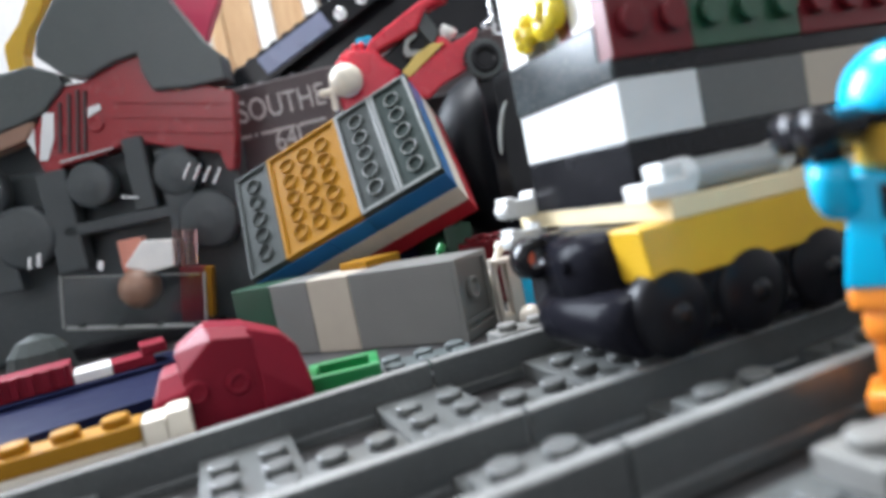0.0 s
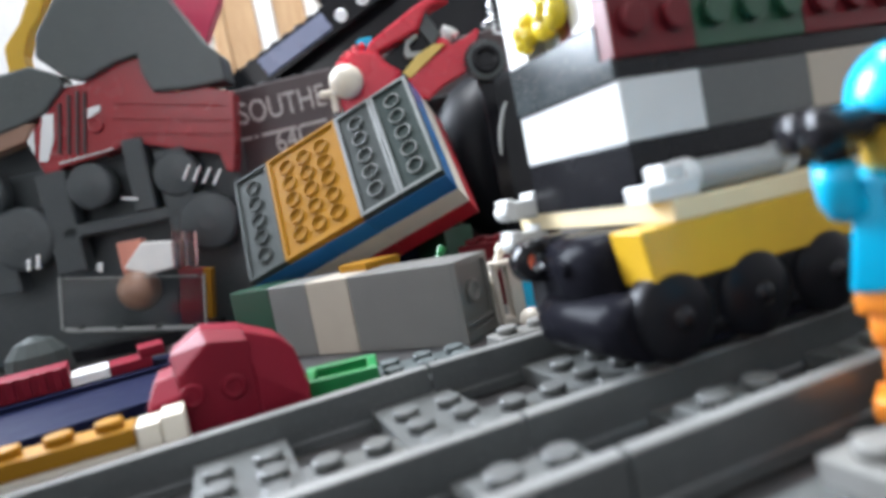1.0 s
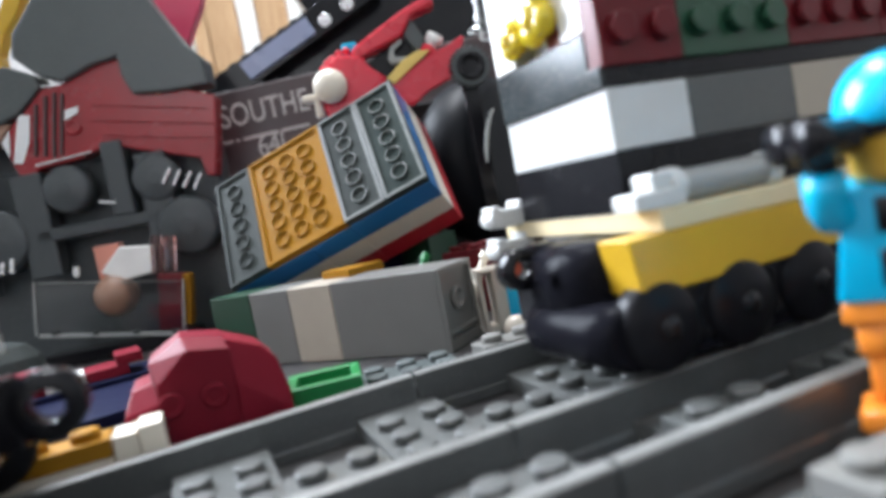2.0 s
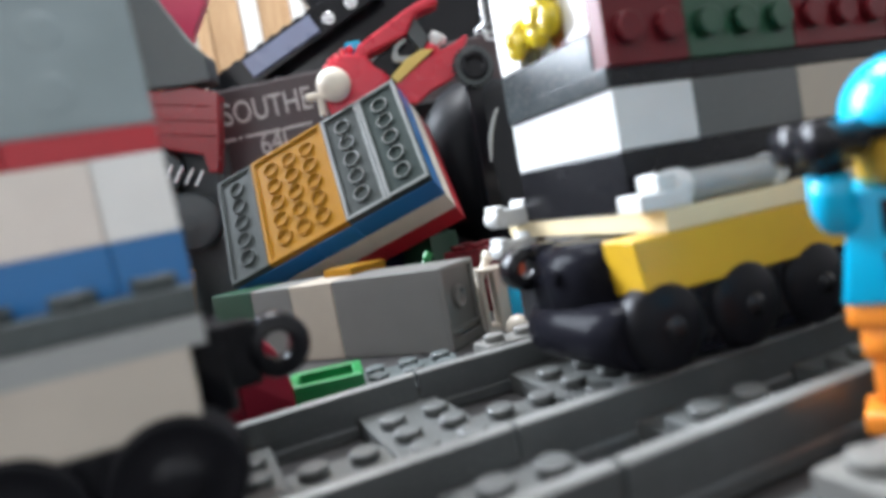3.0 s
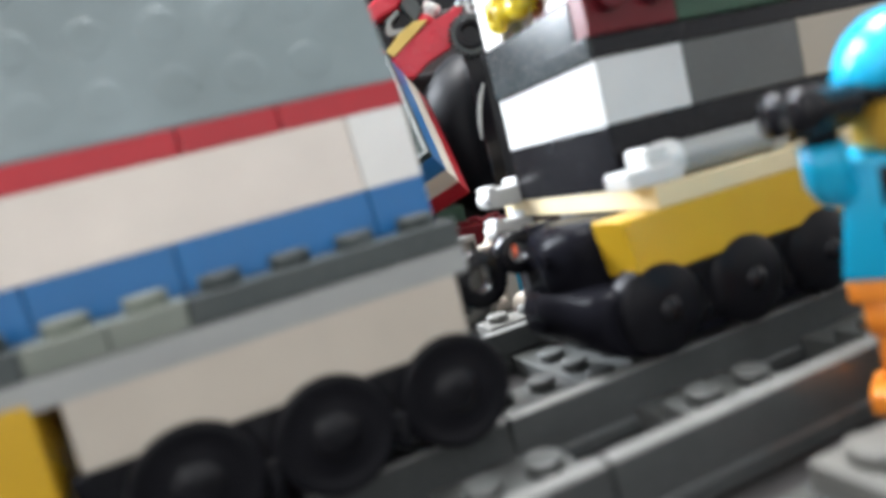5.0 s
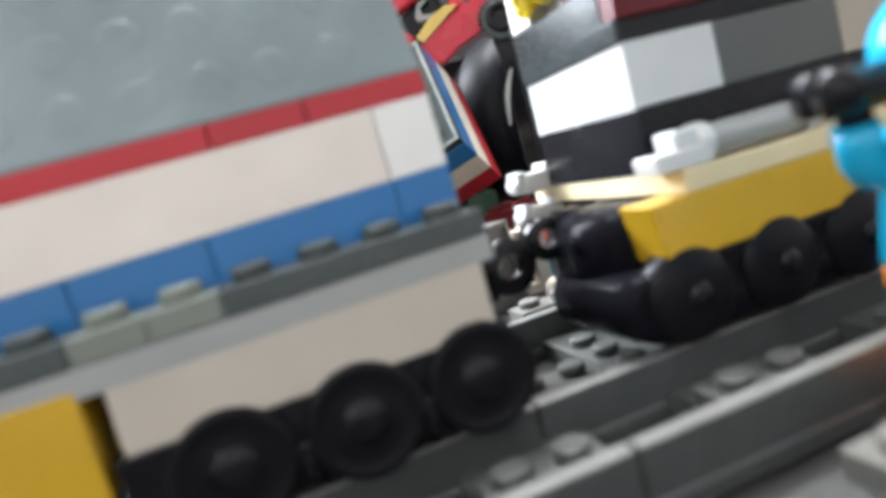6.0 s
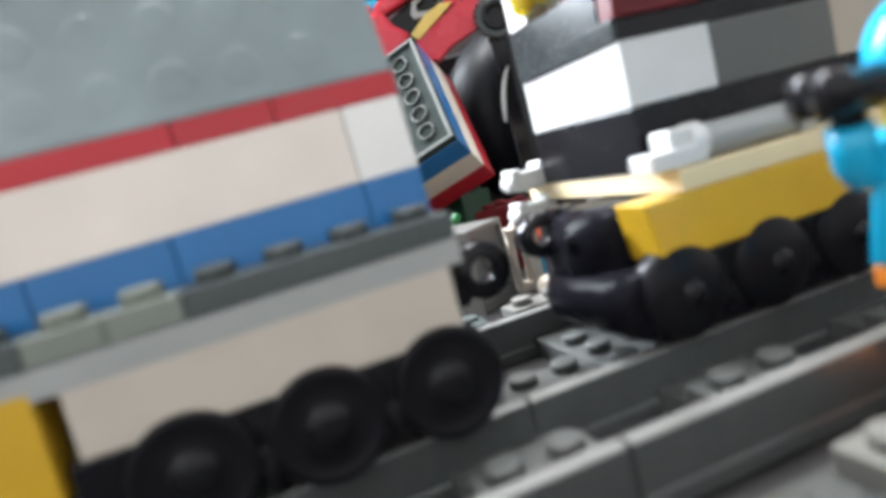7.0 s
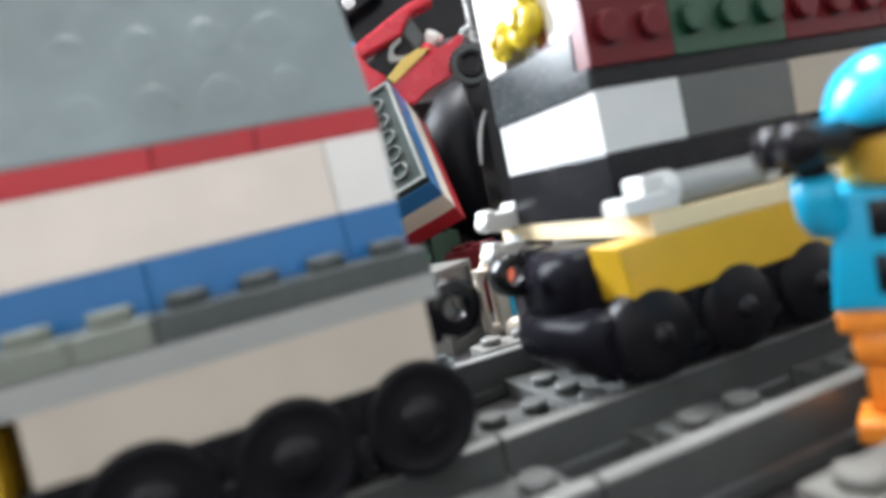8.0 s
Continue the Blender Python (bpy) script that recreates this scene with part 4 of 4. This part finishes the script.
def far_engine():
    e = thing("red_engine", (-62, 252, -9), "wine red and black toy engine standing behind the track", "train", (0, 0, -20))
    bm = bmesh.new()
    extrude(bm, [(-40.5, 103.7), (-30.5, 114.9), (-18.9, 124.3), (-8.2, 124.8), (7.8, 130.8), (18.8, 132.5), (35.2, 117.6), (57.6, 107.8), (53.4, 84.6), (50.2, 72.2),
                 (46.4, 72.8), (45.0, 81.4), (23.0, 88.4), (5.8, 94.5), (-8.5, 90.7), (-27.6, 89.2), (-34.7, 81.8), (-37.4, 92.5)], 2, 12, 0.8)
    part("body", bm, M_WINE, e)
    bm = bmesh.new()
    lathe(bm, [(1.8, 0), (1.8, 1.6), (1.2, 2.2)], Matrix.Translation((33, 3, 114)) @ Matrix.Rotation(radians(90), 4, "X"), 16)
    part("lamp", bm, M_PINK, e, "salmon round lamp")
    bm = bmesh.new()
    box(bm, (-120, 14, 0), (49, 60, 92), 3)
    part("chassis", bm, M_CHARCOAL, e)
    bm = bmesh.new()
    extrude(bm, [(56.5, 124.4), (49.1, 132.2), (42.5, 145.0), (37.4, 154.9), (28, 182), (-4, 182), (-12.8, 162.1), (-23.8, 149.0), (-26.2, 139.3), (-15.0, 128.0), (-6.2, 125.1),
                 (8.0, 130.0), (19.2, 131.5), (19.4, 122.6), (22.6, 114.2), (38.0, 112.5), (56.5, 112.8)], -1.5, 13, 1.2)
    part("hood", bm, M_DKGREY, e)
    bm = bmesh.new()
    extrude(bm, [(-75, 134), (-43.6, 135.2), (-30.2, 136.4), (-18.6, 130.3), (-16.8, 124.8), (-29.2, 114.2), (-36.4, 111.8), (-50.2, 109.3), (-75, 106)], -0.5, 12, 1.2)
    part("arm", bm, M_DKGREY, e)
    bm = bmesh.new()
    extrude(bm, [(-75, 105.5), (-51.7, 109.0), (-37.6, 111.5), (-34.0, 111.0), (-40.5, 103.7), (-53.9, 101.1), (-75, 98)], 0.5, 10, 0.6)
    part("lower_arm", bm, M_TANBALL, e, "brownish lower arm")
    for outline in ([(-30.0, 114.6), (-24.9, 113.6), (-28.0, 101.1), (-32.8, 92.8), (-36.6, 93.6)], [(-39.9, 103.5), (-35.4, 109.0), (-37.6, 96.5)],
                    [(-9.2, 113.1), (-3.0, 113.7), (-3.7, 110.7), (-10.4, 108.1)], [(-17.5, 125.6), (-10.5, 124.8), (-10.8, 123.9), (-17.8, 124.6)], [(-27.6, 91.6), (-2.0, 93.2), (-2.0, 92.4), (-27.6, 90.6)]):
        bm = bmesh.new()
        extrude(bm, outline, 1.0, 3.0, 0.2)
        part("window", bm, M_CHROME, e, "shiny window")
    bm = bmesh.new()
    lathe(bm, [(3.6, -0.5), (3.6, 1.2), (3.1, 1.6), (2.2, 1.4), (1.8, 0.6)], Matrix.Translation((-7.6, 2.2, 105.0)) @ Matrix.Rotation(radians(90), 4, "X"), 24)
    part("lens", bm, M_WINE, e, "wine red ring under the window")
    for x, z0, z1 in ((-19.5, 94, 121), (-15.5, 93, 122), (-12.2, 93, 121), (-24.0, 95, 118)):
        bm = bmesh.new()
        box(bm, (x - 0.7, 0.8, z0), (x + 0.7, 2.6, z1), 0.3, turn=Matrix.Rotation(radians(13), 3, "Y"))
        part("rib", bm, M_MAROON, e, "dark upright rib")
    for k, (x0, x1, z) in enumerate(((2, 53, 108), (0, 55, 101), (4, 54, 94))):
        bm = bmesh.new()
        box(bm, (x0, 1.3, z - 0.5), (x1, 2.5, z + 0.5), 0.3, turn=Matrix.Rotation(radians(12), 3, "Y"))
        part("ridge", bm, M_WINE, e)
    # linkage: rods, boxes and rollers in black
    for x, z, r in ((-52, 60, 14), (-16, 78, 10), (24, 76, 10), (34, 52, 13), (-70, 84, 14)):
        bm = bmesh.new()
        lathe(bm, [(r * 0.4, -4), (r, -4), (r * 1.06, -3), (r * 1.06, 4), (r * 0.9, 5), (r * 0.5, 4.4), (r * 0.3, 5.5)], Matrix.Translation((x, 4, z)) @ Matrix.Rotation(radians(90), 4, "X"), 32)
        part("roller", bm, M_CHARCOAL, e)
    for x0, z0, x1, z1 in ((-70, 36, -58, 88), (-40, 40, -26, 88), (2, 62, 12, 96), (16, 44, 30, 88), (-34, 56, 36, 62)):
        bm = bmesh.new()
        box(bm, (x0, 0, z0), (x1, 9, z1), 1.2)
        part("link", bm, M_CHARCOAL, e)
    # small silver bars stand in for glints on the dark linkage
    for x, z, w, h in ((-52.5, 45, 2.2, 6), (-48, 45, 2.4, 7), (-3, 68, 8, 1.6), (-21, 38, 3, 5)):
        bm = bmesh.new()
        box(bm, (x, -1.0, z), (x + w, 0.2, z + h), 0.5, turn=Matrix.Rotation(radians(14), 3, "Y"))
        part("glint_bar", bm, M_CHROME, e, "silver bar in place of a glint")
    for i in range(4):
        bm = bmesh.new()
        box(bm, (29 + i * 4.4, -2, 71.5 - i * 1.6), (30.3 + i * 4.4, 0, 79.5 - i * 1.6), 0.3, turn=Matrix.Rotation(radians(35), 3, "Y"))
        part("grille_bar", bm, M_CHROME, e, "silver grille bar")
    yb = thing("yellow_rod", (-104, 300, -9), "yellow angled toy rod standing in the heap", "toy piece", (0, 0, -20))
    bm = bmesh.new()
    extrude(bm, [(0.5, 0), (0.2, 150), (0.8, 156.4), (10.4, 165.8), (17.5, 177), (22, 192), (31, 192), (25.7, 175.4), (20.7, 166.6), (14.3, 160.8), (9.4, 150.4), (9.4, 0)], -4, 4, 0.8)
    part("rod", bm, M_YELLOW, yb)
    # added box that keeps the gaps behind the engine dark
    k = thing("dark_backdrop", (-190, 318, -9), "charcoal box added as a dark backdrop behind the toys", "storage box", (0, 0, -20))
    bm = bmesh.new()
    box(bm, (-110, 0, 0), (160, 60, 118), 4)
    part("tub", bm, M_CHARCOAL, k)
    bm = bmesh.new()
    box(bm, (-113, -3, 118.2), (163, 63, 126), 2)
    part("lid", bm, M_CHARCOAL, k)
    p = thing("pink_flag", (-16, 300, 20), "pink red toy panel standing upright", "toy piece", (0, 0, -20))
    bm = bmesh.new()
    extrude(bm, [(-16, -29), (2, -29), (4.9, 119), (17.9, 141), (30, 176), (-16, 176)], 0, 8, 0.8)
    part("panel", bm, M_ROSE, p)
    # clear box with ball and coloured bars
    b = thing("clear_box", (-63, 225, -9), "clear toy display box holding a ball and coloured bars", "toy box", (0, 0, -20))
    lean = Matrix.Rotation(radians(10), 3, "Y")
    for mid, size in (((-11.7, 13, 10.4), (64, 1.2, 1.8)), ((-9.2, 13, 33.6), (60, 0.8, 0.7)), ((-42.5, 13, 28), (0.9, 0.9, 24)), ((20.6, 13, 17), (0.9, 0.9, 24))):
        bm = bmesh.new()
        lo = [m - s / 2 for m, s in zip(mid, size)]
        hi = [m + s / 2 for m, s in zip(mid, size)]
        box(bm, lo, hi, 0.2, turn=lean)
        part("edge", bm, M_GREY, b)
    for i in range(4):
        bm = bmesh.new()
        lathe(bm, [(1.6, 0), (1.6, 1.6), (1.2, 1.8)], Matrix.Translation((-36 + i * 17, 13, 15.2 - i * 3.1)), 14)
        part("base_stud", bm, M_SLATE, b)
    bm = bmesh.new()
    box(bm, (-42, 12.6, 10), (21, 13.0, 34), 0.1, turn=lean)
    part("pane", bm, M_CLEAR, b, "clear front pane")
    bm = bmesh.new()
    box(bm, (-44, 14, 0), (22, 30, 6), 0.6)
    part("base", bm, M_BLACK, b)
    bm = bmesh.new()
    lathe(bm, [(9.5 * math.sin(radians(a)), -9.5 * math.cos(radians(a))) for a in range(8, 176, 12)], Matrix.Translation((-8.9, 18, 27.0)), 28)
    part("ball", bm, M_TANBALL, b, "brownish tan ball")
    bm = bmesh.new()
    extrude(bm, [(-12.7, 38.0), (-2.5, 48.0), (11.6, 45.9), (10.4, 34), (-3.8, 33)], 15, 20, 0.8)
    part("pale_shell", bm, M_WHITE, b, "white shell piece")
    bm = bmesh.new()
    box(bm, (-16, 20, 28), (-4.5, 26, 50), 0.6)
    part("salmon_block", bm, M_PINK, b, "salmon block")
    for x, wd, z0, z1, mat in ((9.4, 11, 7, 32.5, M_DKRED), (20.4, 3.6, 8, 31, M_MUSTARD), (10.5, 4, 33, 50, M_SALMONCLEAR), (16, 4, 33, 49, M_SALMONCLEAR)):
        bm = bmesh.new()
        box(bm, (x, 14.5, z0), (x + wd, 20, z1), 0.6, turn=lean)
        part("bar", bm, mat, b)
    st = thing("grey_stone", (-104, 216, -9), "mottled grey toy rock piece", "toy rock", (0, 0, -20))
    bm = bmesh.new()
    lathe(bm, [(12, 0), (12.5, 4), (11, 12), (7, 17), (2, 19)], Matrix(), 14, 0, False)
    part("rock", bm, M_SLATE, st)


far_engine()


# ---- what moves ----
CAR_X = [(0.0, -128), (0.4, -115), (0.8, -102), (1.2, -89), (1.6, -76), (2.0, -64.5), (2.4, -51.5), (2.8, -40.0), (3.0, -35.8), (3.25, -31), (3.5, -25.5),
         (3.75, -21.7), (4.0, -14.0), (4.2, -9.8), (4.6, -4.6), (5.0, -1.2), (5.3, 0.4), (5.5, 0.9), (6.0, -1.3), (6.5, -4.0), (7.0, -5.0), (7.5, -5.1), (8.0, -5.3)]


def motions():
    walk(CAR, [(t, pose(x * MM, 21.25 * MM, 0)) for t, x in CAR_X])
    for w in CAR_WHEELS:
        lx, ly, lz = w.location
        walk(w, [(t, pose(lx, ly, lz, 0, math.degrees((x + 128) / WHEEL_R), 0)) for t, x in CAR_X])


motions()
